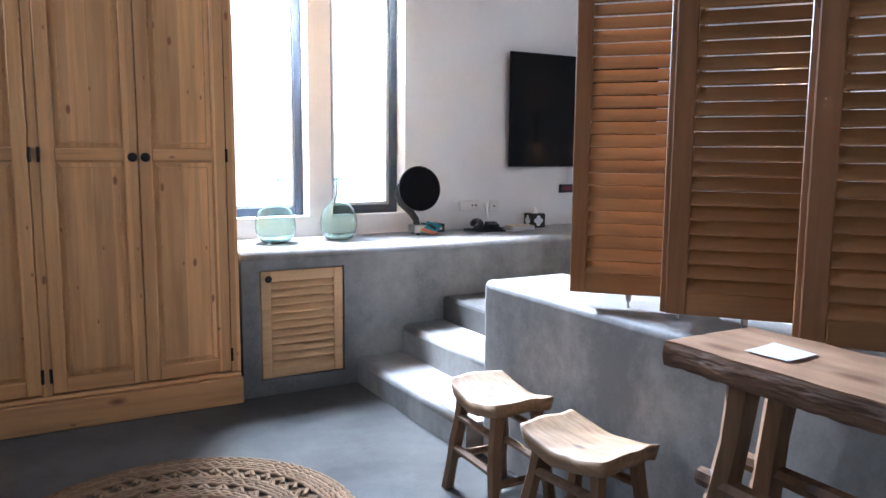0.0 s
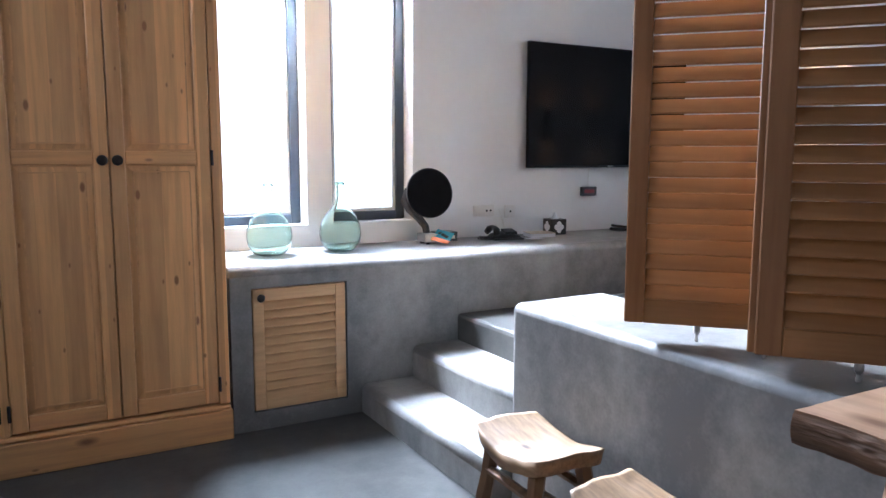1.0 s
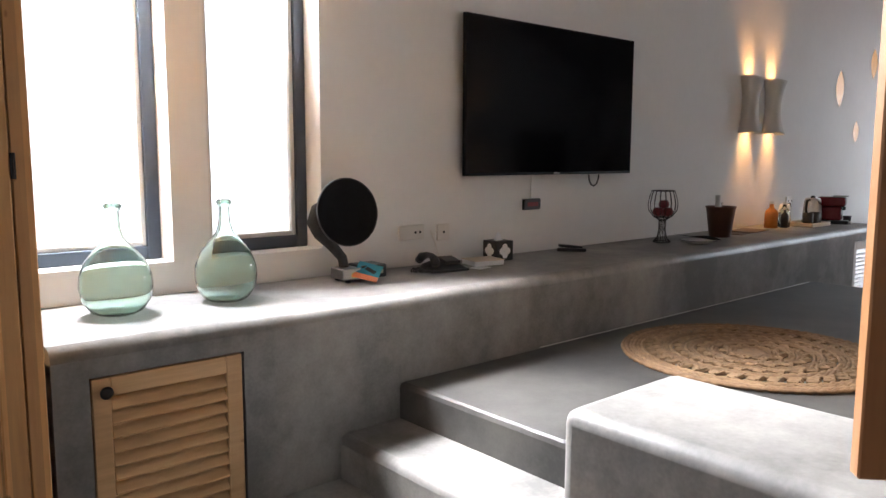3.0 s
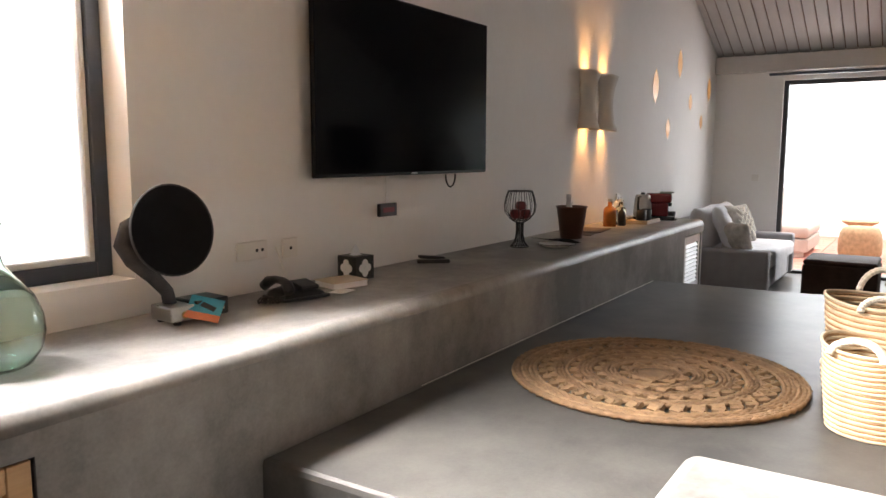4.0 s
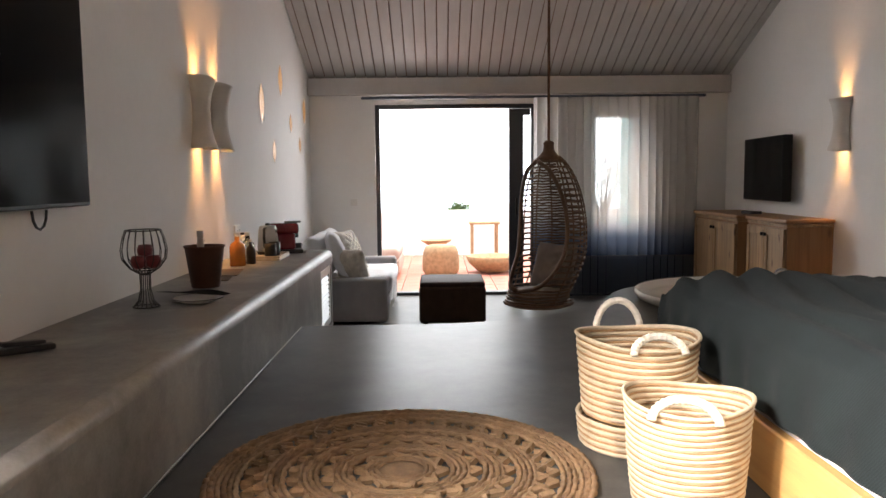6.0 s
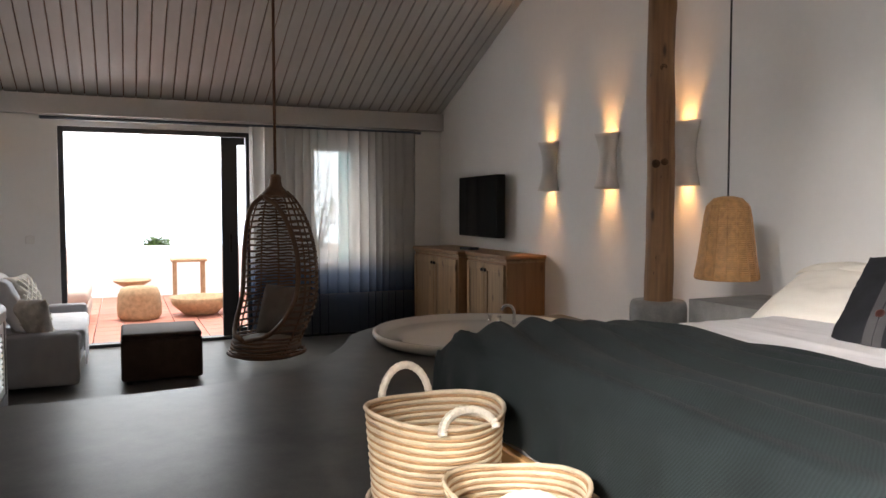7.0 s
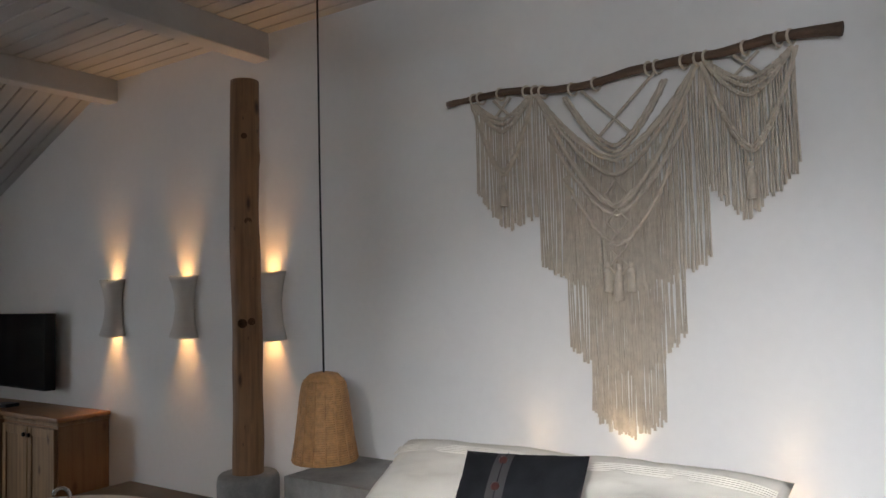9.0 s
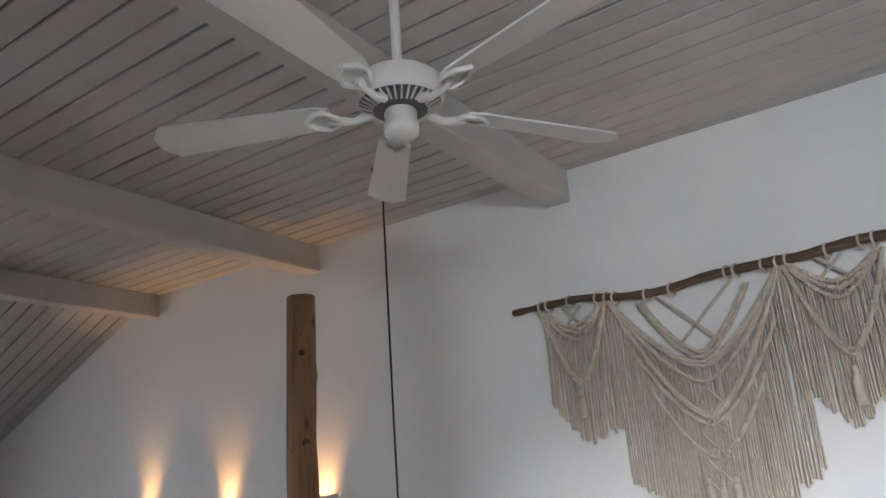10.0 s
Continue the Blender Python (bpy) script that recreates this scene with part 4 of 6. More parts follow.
part("live_edge", grid(220, 20, bark), BARK, tab, "rough dark bark edge", smooth=True)
for yy in (0.70, -0.70):
    for sx in (-1, 1):
        sg = 1 if yy > 0 else -1
        pts = [(sx * (0.07 + 0.03 * q) + 0.012 * noise.noise(Vector((q * 5, sx * 1.9, yy))), yy + sg * 0.12 * q, TZ - 0.056 - (TZ - 0.056 - LOW) * q) for q in (0, 0.2, 0.4, 0.6, 0.8, 1)]
        part("leg", tubed(pts, [0.040, 0.036, 0.040, 0.035, 0.041, 0.039], 6), RUSTIC_LEG, tab)
for sx in (-1, 1):
    part("long_stretcher", tubed([(sx * 0.086, -0.79, 0.60), (sx * 0.086, 0.0, 0.592), (sx * 0.086, 0.80, 0.60)], [0.024, 0.028, 0.024], 8, flat=1.25), RUSTIC_LEG, tab)
pp = part("paper_sheet", grid(8, 6, lambda u, v: Vector((-0.056 + 0.112 * u, -0.054 + 0.108 * v, 0.001 + 0.004 * u * u * v))), PAPER, None)
pp.matrix_basis = pose(2.79, 1.035, TZ + 0.003, 0, 0, 3)
tagged(pp, "folded white paper sheet on the rustic table", "paper")

# ---- round jute rugs ----


def braid(r, z, w, n, seed):
    pts = []
    k = max(30, int(2 * math.pi * r / 0.016))
    for i in range(k):
        a = 2 * math.pi * i / k
        rr = r + 0.0025 * math.sin(i * 1.9) + 0.002 * noise.noise(Vector((math.cos(a) * 3, math.sin(a) * 3, seed)))
        pts.append((rr * math.cos(a), rr * math.sin(a), z + 0.002 * math.sin(i * 2.4 + seed)))
    return pts, [w * (1 + 0.16 * math.sin(i * 2.1 + seed)) for i in range(k)]


def rug(x, y, z, R):
    t = thing("rug", "round braided jute rug with open lace rings on the cement floor", "rug", (x, y, z), group="round jute rugs")
    part("centre", lathed([(0, 0.001), (R * 0.12, 0.001), (R * 0.12, 0.012), (R * 0.08, 0.014), (0, 0.013)], 40), JUTE, t, smooth=True)
    q, seed = 0.13, 1
    lace = (0.22, 0.40, 0.58, 0.76)
    while q < 0.985:
        near = [l for l in lace if abs(l - q) < 0.03]
        if near:
            bm = bmesh.new()
            r0 = R * q
            k = int(2 * math.pi * r0 / 0.075)
            for i in range(k):
                a0, a1, a2 = (2 * math.pi * (i + s) / k for s in (0.0, 0.42, 0.62))
                w = R * 0.025
                for a, b in ((a0, a1), (a1, a2)):
                    ra, rb = (r0 - w, r0 + w) if a == a0 else (r0 + w, r0 - w)
                    tube(bm, [(ra * math.cos(a), ra * math.sin(a), 0.007), (rb * math.cos(b), rb * math.sin(b), 0.009)], 0.0125, 5, flat=0.8)
            part("lace_ring", bm, JUTE_L, t)
            q += 0.055
            seed += 1
            continue
        pts, rad = braid(R * q, 0.008, R * 0.0155, 6, seed)
        part("braid_ring", tubed(pts, rad, 6, True), JUTE if seed % 3 else JUTE_L, t, smooth=True)
        q += 0.029
        seed += 1
    for rr in (0.965, 0.99):
        pts, rad = braid(R * rr, 0.009, R * 0.017, 6, seed)
        part("braid_ring", tubed(pts, rad, 6, True), JUTE, t, smooth=True)
    return t


rug(1.73, 2.60, LOW + 0.002, 0.65)
rug(5.03, 3.25, UP + 0.002, 0.575)

# ---- baskets ----


def basket(x, y, r0, r1, h, rz, label, foot=False):
    t = thing("basket", label, "basket", (x, y, UP + 0.002), rz, "woven baskets")
    n = 33
    part("base", lathed([(0, 0), (r0, 0), (r0, 0.012), (0, 0.012)], 30), BASKET_A, t)
    for i in range(n):
        q = (i // 2 + (0.32 if i % 2 == 0 else 0.82)) * 2 / n
        r = r0 + (r1 - r0) * q ** 0.8
        if foot and q < 0.27:
            r += 0.02
        if i == n - 1:
            r += 0.004
        k = 44
        ph = i * 1.7
        pts = [(r * (1 + 0.016 * noise.noise(Vector((math.cos(a) * 1.5, math.sin(a) * 1.5, i * 0.15)))) * math.cos(a), r * math.sin(a) * (1 + 0.016 * noise.noise(Vector((math.sin(a) * 1.5, math.cos(a) * 1.5, i * 0.15)))),
                h * q + 0.010 * math.cos(2 * a) * q ** 2 + 0.0022 * noise.noise(Vector((math.cos(a) * 4, math.sin(a) * 4, ph)))) for a in (2 * math.pi * j / k for j in range(k))]
        wide = h / n * (0.74 if i % 2 == 0 else 0.50)
        part("coil", tubed(pts, [wide * (1 + 0.10 * noise.noise(Vector((j * 0.9, ph, 2)))) for j in range(k)], 6, True, 0.85), BASKET_B if i % 2 == 0 else BASKET_A, t, smooth=True)
    for s in (-1, 1):
        bm = bmesh.new()
        hp, rad = [], []
        up = s < 0 and foot
        for j in range(33):
            a = math.pi * j / 32
            if up:
                yy, rise = -r1 - 0.012 * math.sin(a), 0.112 * math.sin(a) - 0.030
            elif s > 0:
                yy, rise = r1 + 0.006 - 0.030 * math.sin(a), 0.052 * math.sin(a) - 0.022
            else:
                yy, rise = -r1 - 0.010 - 0.012 * math.sin(a), -0.060 * math.sin(a) - 0.02
            hp.append((0.082 * math.cos(a), yy, h + rise))
            rad.append(0.0115 * (1 + 0.16 * (j % 2)))
        tube(bm, hp, rad, 8)
        part("handle", bm, ROPE, t, "twisted cream rope handle")
    return t


basket(4.83, 2.46, 0.142, 0.166, 0.288, 70, "round woven basket with pale and tan coils by the bed")
basket(5.29, 2.475, 0.165, 0.195, 0.36, 95, "taller round woven basket with striped coils and rope handles", True)

# ---- bed ----
BX0, BX1, BY0, BY1, BT = 4.06, 5.84, 0.08, 2.16, 0.955
bed = thing("bed", "low pine bed made up with white sheets", "bed")
fr = bmesh.new()
box(fr, (BX0, BY1 + 0.032, UP), (BX1, BY1 + 0.067, 0.69), 0.004, 1)
part("footboard", fr, BEDWOOD, bed, "honey-coloured pine board")
for x in (BX0, BX1 - 0.035):
    part("side_rail", boxed((x, BY0, UP), (x + 0.035, BY1 + 0.031, 0.69), 0.004, 1), BEDWOOD, bed)
part("mattress", boxed((BX0 + 0.01, BY0, 0.56), (BX1 - 0.01, BY1 - 0.01, 0.92), 0.10, 5), SHEET, bed, smooth=True)


def drape(x0, x1, y0, y1, top, drop, seed, fold, soft=0.05, sides=(1, 1), foot=True, out=0.0, wave=0.012, slant=0.0):
    """A cloth over the bed: falls over both sides and the foot."""
    def f(u, v):
        lx = x1 - x0
        s = -drop * sides[0] + u * (lx + drop * (sides[0] + sides[1]))
        ly = y1 - y0
        q = v * (ly + (drop if foot else 0))
        z = top
        dx = dy = 0.0
        if s < 0:
            dx, fall = s, -s
            x = x0
        elif s > lx:
            dx, fall = s - lx, s - lx
            x = x1
        else:
            x, fall = x0 + s, 0.0
        if q > ly:
            fy = q - ly
            y = y1
        else:
            edge = slant * max(0.0, 1 - (s + drop * sides[0]) / 0.6) ** 2 * (1 - v)
            y, fy = y0 + q + edge, 0.0
        total = max(fall, fy)
        wob = wave * math.sin((x + y) * 34 + seed) * min(1, total / 0.1)
        if fall > 0:
            x += math.copysign(out + wob + 0.025 * (1 - math.exp(-fall / 0.03)), dx)
        if fy > 0:
            y += out + wob + 0.02 * (1 - math.exp(-fy / 0.03))
        e = 0.0
        for ee in ((s if sides[0] else 9), ((lx - s) if sides[1] else 9), (ly - q) if foot else 9):
            if 0 <= ee < soft:
                e = max(e, soft * (1 - math.sqrt(max(0, 1 - (1 - ee / soft) ** 2))) * 0.7)
        flat = 1 if total == 0 else max(0.0, 1 - total / 0.05)
        return Vector((x, y, z - e - total + (0 if total == 0 else -soft * 0.7) + fold(x, y) * flat))
    return grid(100, 170, f)


def sheet_fold(x, y):
    return 0.012 * abs(noise.noise(Vector((x * 1.6 + y * 0.8, y * 9, 1)))) + 0.006 * abs(noise.noise(Vector((x * 3.0 + y * 3, y * 20, 2)))) + 0.010 * noise.noise(Vector((x * 1.2, y * 2.2, 4)))


def throw_fold(x, y):
    ph = 2 * math.pi * (y + 0.10 * x + 0.09 * noise.noise(Vector((x * 1.3, y * 1.6, 7)))) / 0.135
    ridge = (0.5 - 0.5 * math.cos(ph)) ** 0.7
    amp = 0.031 + 0.036 * noise.noise(Vector((x * 1.1, y * 3.0, 2)))
    return 0.014 + max(0.004, amp) * ridge + 0.010 * noise.noise(Vector((x * 2.4, y * 4, 5)))


part("sheet", drape(BX0, BX1, BY0, BY1, BT, 0.26, 1.0, sheet_fold, 0.10, wave=0.004), SHEET, bed, "creased white sheet", smooth=True)
throw = part("throw_blanket", thick(drape(BX0 + 0.02, BX1, 1.40, BY1 + 0.015, BT + 0.016, 0.18, 4.0, throw_fold, 0.10, (0.55, 1), True, 0.034, 0.006, 0.20), 0.008), BLANKET, None, smooth=True)
tagged(throw, "dark green-grey woven throw folded over the bed foot", "blanket")


def pillow(x, y, z, w, h, t, tilt, rz, seed, material, name, label, group=""):
    ob = part(name, pillow_mesh(w, h, t, seed, pinch=0.05 if name == "cushion" else 0.07), material, None, smooth=True)
    ob.matrix_basis = Matrix.Translation((x, y, z)) @ Matrix.Rotation(radians(rz), 4, "Z") @ Matrix.Rotation(radians(tilt), 4, "X")
    return tagged(ob, label, "pillow", group)


for x, w, sd, rz in ((5.46, 0.92, 3, 3), (4.66, 0.86, 5, -2)):
    p = pillow(x, 0.42, 1.035, w, 0.50, 0.19, 62, rz, sd, PILLOW, "pillow", "long cream linen pillow with a pleated band", "bed pillows")
    for i in range(5):
        z = 0.095 + 0.012 * i
        pts = []
        for j in range(25):
            q = -0.93 + 1.86 * j / 24
            e = max(0.0, (1 - abs(q) ** 3) * (1 - abs(2 * z / 0.5) ** 3)) ** (1 / 2.2)
            pts.append((q * w / 2, e * 0.095 + 0.004, z))
        part("pleat", tubed(pts, 0.005, 5), PILLOW, p)
pillow(4.30, 0.32, 0.995, 0.40, 0.46, 0.09, 88, 8, 8, SHEET, "pillow", "flat white pillow beneath the cream ones", "bed pillows")
cu = pillow(5.095, 0.745, 1.112, 0.495, 0.465, 0.14, 40, 4, 9, CUSHION, "cushion", "square charcoal cushion with a grey band of wooden buttons")
cu.matrix_basis = Matrix.Translation((5.055, 0.77, 1.074)) @ Matrix.Rotation(radians(3), 4, "Z") @ Matrix.Rotation(radians(40), 4, "X") @ Matrix.Rotation(radians(3), 4, "Y")
part("band", grid(2, 24, lambda u, v: Vector((0.016 + 0.068 * u, 0.012 + 0.07 * max(0, 1 - abs(2 * v - 1) ** 3) ** 0.45, -0.22 + 0.44 * v))), STRIPE, cu)
part("placket_seam", tubed([(0.048, 0.013 + 0.07 * (1 - abs(q / 20) ** 3) ** 0.45, 0.0110 * q) for q in range(-19, 20)], 0.0016, 5), CUSHION, cu)
for z in (-0.075, 0.055, 0.165):
    bm = lathed([(0.0, 0), (0.016, 0), (0.017, 0.004), (0.012, 0.007), (0, 0.006)], 16)
    e = max(0, 1 - abs(z / 0.22) ** 3) ** 0.45
    bmesh.ops.transform(bm, matrix=Matrix.Translation((0.05, 0.012 + 0.07 * e, z)) @ Matrix.Rotation(radians(-90), 4, "X"), verts=bm.verts)
    part("button", bm, BUTTON, cu, smooth=True)

# masonry shelf behind the bed and its lights
structure("headboard_shelf", wall_boxes([((3.53, YS, UP), (6.02, 0.07, 0.93)), ((6.02, YS, UP), (6.70, 0.30, 0.91))]), CEMENT, "grey cement headboard shelf and bedside block", "shelf")
for x in (4.30, 4.99, 5.46):
    t = thing("shelf_uplight", "small recessed uplight glowing on the headboard shelf", "light", (x, -0.17, 0.931), group="headboard uplights")
    part("bezel", lathed([(0.02, 0), (0.028, 0), (0.028, 0.006), (0.02, 0.006), (0.02, 0)], 20, cap=False), STEEL, t)
    part("lens", lathed([(0, 0.002), (0.02, 0.002), (0.018, 0.004), (0, 0.005)], 16), BULB, t)
    lamp("uplight_beam", "SPOT", look((x, -0.16, 0.945), (x, -0.25, 2.0)), 4.5 if abs(x - 4.99) < 0.1 else 1.4, (1, 0.74, 0.42), cone=62, blend=0.9)

# ---- bath, log post ----
bath = thing("bathtub", "round white sunken bathtub with chrome taps", "bathtub", (TX, TY, UP))
part("shell", lathed([(0.745, 0.002), (0.778, 0.02), (0.793, 0.045), (0.795, 0.062), (0.786, 0.072), (0.768, 0.072), (0.752, 0.055), (0.738, 0.034), (0.70, 0.024), (0.62, 0.016), (0.585, -0.01), (0.555, -0.10), (0.50, -0.27), (0.42, -0.38), (0.25, -0.42), (0, -0.43)], 72, cap=False), PORCELAIN, bath, smooth=True)
for i, (px, py) in enumerate(((8.69, 0.57), (8.60, 0.53), (8.40, 0.37))):
    part("tap", lathed([(0.022, 0), (0.022, 0.008), (0.012, 0.014), (0.012, 0.035), (0.02, 0.04), (0.02, 0.055), (0.0, 0.058)], 16, (px - TX, py - TY, 0.018)), CHROME, bath, smooth=True)
sp = [(8.49 - TX, 0.46 - TY, 0.018)] + [(8.49 - TX + 0.04 * (1 - math.cos(a)), 0.46 - TY + 0.035 * (1 - math.cos(a)), 0.11 + 0.055 * math.sin(a)) for a in (0, 0.4, 0.8, 1.2, 1.6, 2.0, 2.4, 2.9)]
part("spout", tubed(sp, 0.013, 10), CHROME, bath, smooth=True)
part("drain", lathed([(0, 0), (0.03, 0), (0.03, 0.01), (0.02, 0.014), (0, 0.014)], 18, (-0.2, -0.28, -0.43)), CHROME, bath)
over = lathed([(0, 0), (0.032, 0), (0.032, 0.012), (0.022, 0.02), (0, 0.02)], 20)
bmesh.ops.transform(over, matrix=Matrix.Rotation(radians(-45), 4, "Z") @ Matrix.Translation((0.553, 0, -0.12)) @ Matrix.Rotation(radians(-80), 4, "Y"), verts=over.verts)
part("overflow", over, CHROME, bath, smooth=True)

post = thing("log_post", "knotty peeled log post standing in a grey cement drum", "post", (7.15, 0.15, UP))
part("drum", lathed([(0.175, 0), (0.178, 0.30), (0.172, 0.33), (0.16, 0.345), (0, 0.345)], 36), CEMENT, post, smooth=True)


def log_ring(q, a):
    kn = 0
    for kz, ka in ((0.12, 2.6), (0.40, 3.4), (0.41, 2.2), (0.62, 2.9), (0.80, 3.6), (0.93, 2.4)):
        d = ((q - kz) / 0.02) ** 2 + (min(abs(a - ka), 6.283 - abs(a - ka)) / 0.35) ** 2
        kn += 0.012 * math.exp(-d)
    return 0.088 - 0.004 * q + 0.006 * noise.noise(Vector((math.cos(a) * 1.2, math.sin(a) * 1.2, q * 7))) + kn


bm = bmesh.new()
rows = []
for i in range(73):
    q = i / 72
    off = (0.012 * noise.noise(Vector((q * 2.2, 1, 1))), 0.012 * noise.noise(Vector((q * 2.2, 5, 1))))
    rows.append([bm.verts.new((off[0] + log_ring(q, a) * math.cos(a), off[1] + log_ring(q, a) * math.sin(a), 0.345 + 2.30 * q)) for a in (2 * math.pi * j / 26 for j in range(26))])
for p, q in zip(rows, rows[1:]):
    for j in range(26):
        bm.faces.new((p[j], p[(j + 1) % 26], q[(j + 1) % 26], q[j]))
bm.faces.new(rows[-1])
part("log", bm, LOG, post, "peeled brown log with knots", smooth=True)
for kz, ka, kr in ((0.62, 142, 0.028), (1.21, 122, 0.029), (1.22, 158, 0.024), (1.80, 148, 0.024), (2.30, 136, 0.019)):
    bm = lathed([(0, 0.001), (kr * 0.4, 0.002), (kr * 0.55, -0.001), (kr * 0.8, 0.003), (kr, -0.006)], 14)
    aa = radians(ka)
    bmesh.ops.transform(bm, matrix=Matrix.Translation((0.088 * math.cos(aa), 0.088 * math.sin(aa), kz)) @ Matrix.Rotation(aa, 4, "Z") @ Matrix.Rotation(radians(90), 4, "Y"), verts=bm.verts)
    part("knot", bm, KNOT, post, "dark knot", smooth=True)

# ---- rattan pendant ----
pend = thing("pendant_lamp", "bell-shaped woven rattan pendant lamp on a black cord", "lamp", (6.26, 0.45, 0))
part("ceiling_cup", lathed([(0, ZC), (0.055, ZC), (0.05, ZC - 0.03), (0.02, ZC - 0.05), (0, ZC - 0.05)], 24), BLACK, pend, smooth=True)
part("cord", tubed([(0, 0, 1.49), (0.004, 0, 2.4), (0, 0, ZC - 0.04)], 0.005, 8), BLACK, pend)
shade = part("shade", lathed([(0.028, 1.492), (0.07, 1.482), (0.095, 1.455), (0.108, 1.41), (0.118, 1.32), (0.130, 1.22), (0.142, 1.14), (0.155, 1.068), (0.150, 1.068), (0.137, 1.14), (0.125, 1.22), (0.113, 1.32), (0.103, 1.41), (0.09, 1.45), (0.06, 1.475)], 40, cap=False), RATTAN, pend, smooth=True)
hoops = bmesh.new()
prof = [(1.488, 0.045), (1.455, 0.097), (1.41, 0.110), (1.32, 0.120), (1.22, 0.132), (1.14, 0.144), (1.07, 0.157)]


def shade_r(z):
    for (za, ra), (zb, rb) in zip(prof, prof[1:]):
        if zb <= z <= za:
            return ra + (rb - ra) * (za - z) / (za - zb)
    return prof[-1][1]


z = 1.485
while z > 1.07:
    tube(hoops, ring_pts(shade_r(z), z, 32), 0.0032, 5, True)
    z -= 0.0105
part("weave", hoops, RATTAN, shade, smooth=True)
for a in range(16):
    an = 2 * math.pi * a / 16
    part("rib", tubed([((shade_r(zz) + 0.002) * math.cos(an), (shade_r(zz) + 0.002) * math.sin(an), zz) for zz in (1.48, 1.44, 1.38, 1.28, 1.18, 1.075)], 0.0035, 5), RATTAN, shade)

# ---- wall sconces ----


def sconce(x, y, face):
    """Hourglass plaster wall light open above and below; face: +1 points to +y."""
    t = thing("wall_sconce", "hourglass plaster wall sconce glowing warmly above and below", "sconce", (x, y, 1.80), 0 if face > 0 else 180, "wall sconces")
    bm = bmesh.new()
    H = 0.215

    def f(u, v):
        zz = -H + 2 * H * v
        w = 0.078 + 0.042 * (zz / H) ** 2
        dp = 0.085 + 0.040 * (zz / H) ** 2
        a = math.pi * u
        return Vector((w * math.cos(a) if abs(math.cos(a)) < 0.999 else math.copysign(w, math.cos(a)), 0.002 + dp * math.sin(a) ** 0.75, zz + 0.006 * math.sin(a * 2 + v)))
    part("shade", thick(grid(24, 18, f), 0.008), SCONCE, t, smooth=True)
    part("bulb", lathed([(0, -0.03), (0.014, -0.024), (0.018, 0), (0.014, 0.024), (0, 0.03)], 14, (0, 0.052, 0)), BULB, t, smooth=True)
    for s in (1, -1):
        lamp("sconce_bulb", "SPOT", look((x, y + face * 0.05, 1.80 + s * 0.075), (x, y + face * 0.035, 1.80 + s * 0.6)), 12.0, WARM, cone=60, blend=1.0)
    return t


for x in (7.36, 8.24, 9.11):
    sconce(x, YS, 1)
for x in (7.52, 7.90):
    sconce(x, YN, -1)

# lens-shaped lit slots in the wall
for x, z, h in ((9.28, 2.04, 0.35), (10.07, 2.33, 0.31), (10.52, 1.96, 0.20), (9.72, 1.65, 0.22), (11.31, 2.15, 0.29), (11.0, 1.76, 0.18)):
    t = thing("wall_slot_light", "small pointed slot in the wall glowing warmly", "light", (x, YN - 0.006, z), group="wall slot lights")
    w = 0.055 * h / 0.3 + 0.035
    bm = bmesh.new()
    k = 12
    outp, inn = [], []
    for i in range(2 * k):
        s = 1 if i < k else -1
        q = -1 + 2 * (i % k) / k
        if s < 0:
            q = -q
        xx, zz = s * w * (1 - q * q), q * h / 2
        outp.append(bm.verts.new((xx * 1.15, 0, zz * 1.04)))
        inn.append(bm.verts.new((xx * 0.92, 0.004, zz * 0.96)))
    for i in range(2 * k):
        bm.faces.new((outp[i], outp[(i + 1) % (2 * k)], inn[(i + 1) % (2 * k)], inn[i]))
    part("rim", bm, PLASTER, t)
    bm = bmesh.new()
    bm.faces.new([bm.verts.new((s * w * 0.92 * (1 - q * q), 0.0045, q * h * 0.48)) for s, q in [(1, -1 + 2 * i / k) for i in range(k)] + [(-1, 1 - 2 * i / k) for i in range(k)]])
    part("glow", bm, NICHE, t)
# ---- hanging egg chair ----
chair = thing("hanging_chair", "brown woven cane egg chair hanging from a rope", "hanging chair", (9.02, 2.22, 0), 130)
CZ0, CZ1 = 0.365, 1.58


def egg_r(z):
    q = (z - CZ0) / (CZ1 - CZ0)
    if q < 0.38:
        return 0.245 + 0.05 * math.sin(q / 0.38 * math.pi / 2)
    return 0.295 * math.sqrt(max(0.0, 1 - ((q - 0.38) / 0.63) ** 2.3))


def lean(z):
    q = max(0.0, (z - CZ0) / (CZ1 - CZ0))
    return 0.17 * max(0.0, 1 - q / 0.34) ** 1.4 - 0.045 * math.sin(math.pi * min(1.0, q)) ** 1.2


def opening(z):
    q = (z - CZ0) / (CZ1 - CZ0)
    if q < 0.10 or q > 0.93:
        return 0.0
    return radians(68) * math.sin(math.pi * min(1, (q - 0.10) / 0.83)) ** 0.26


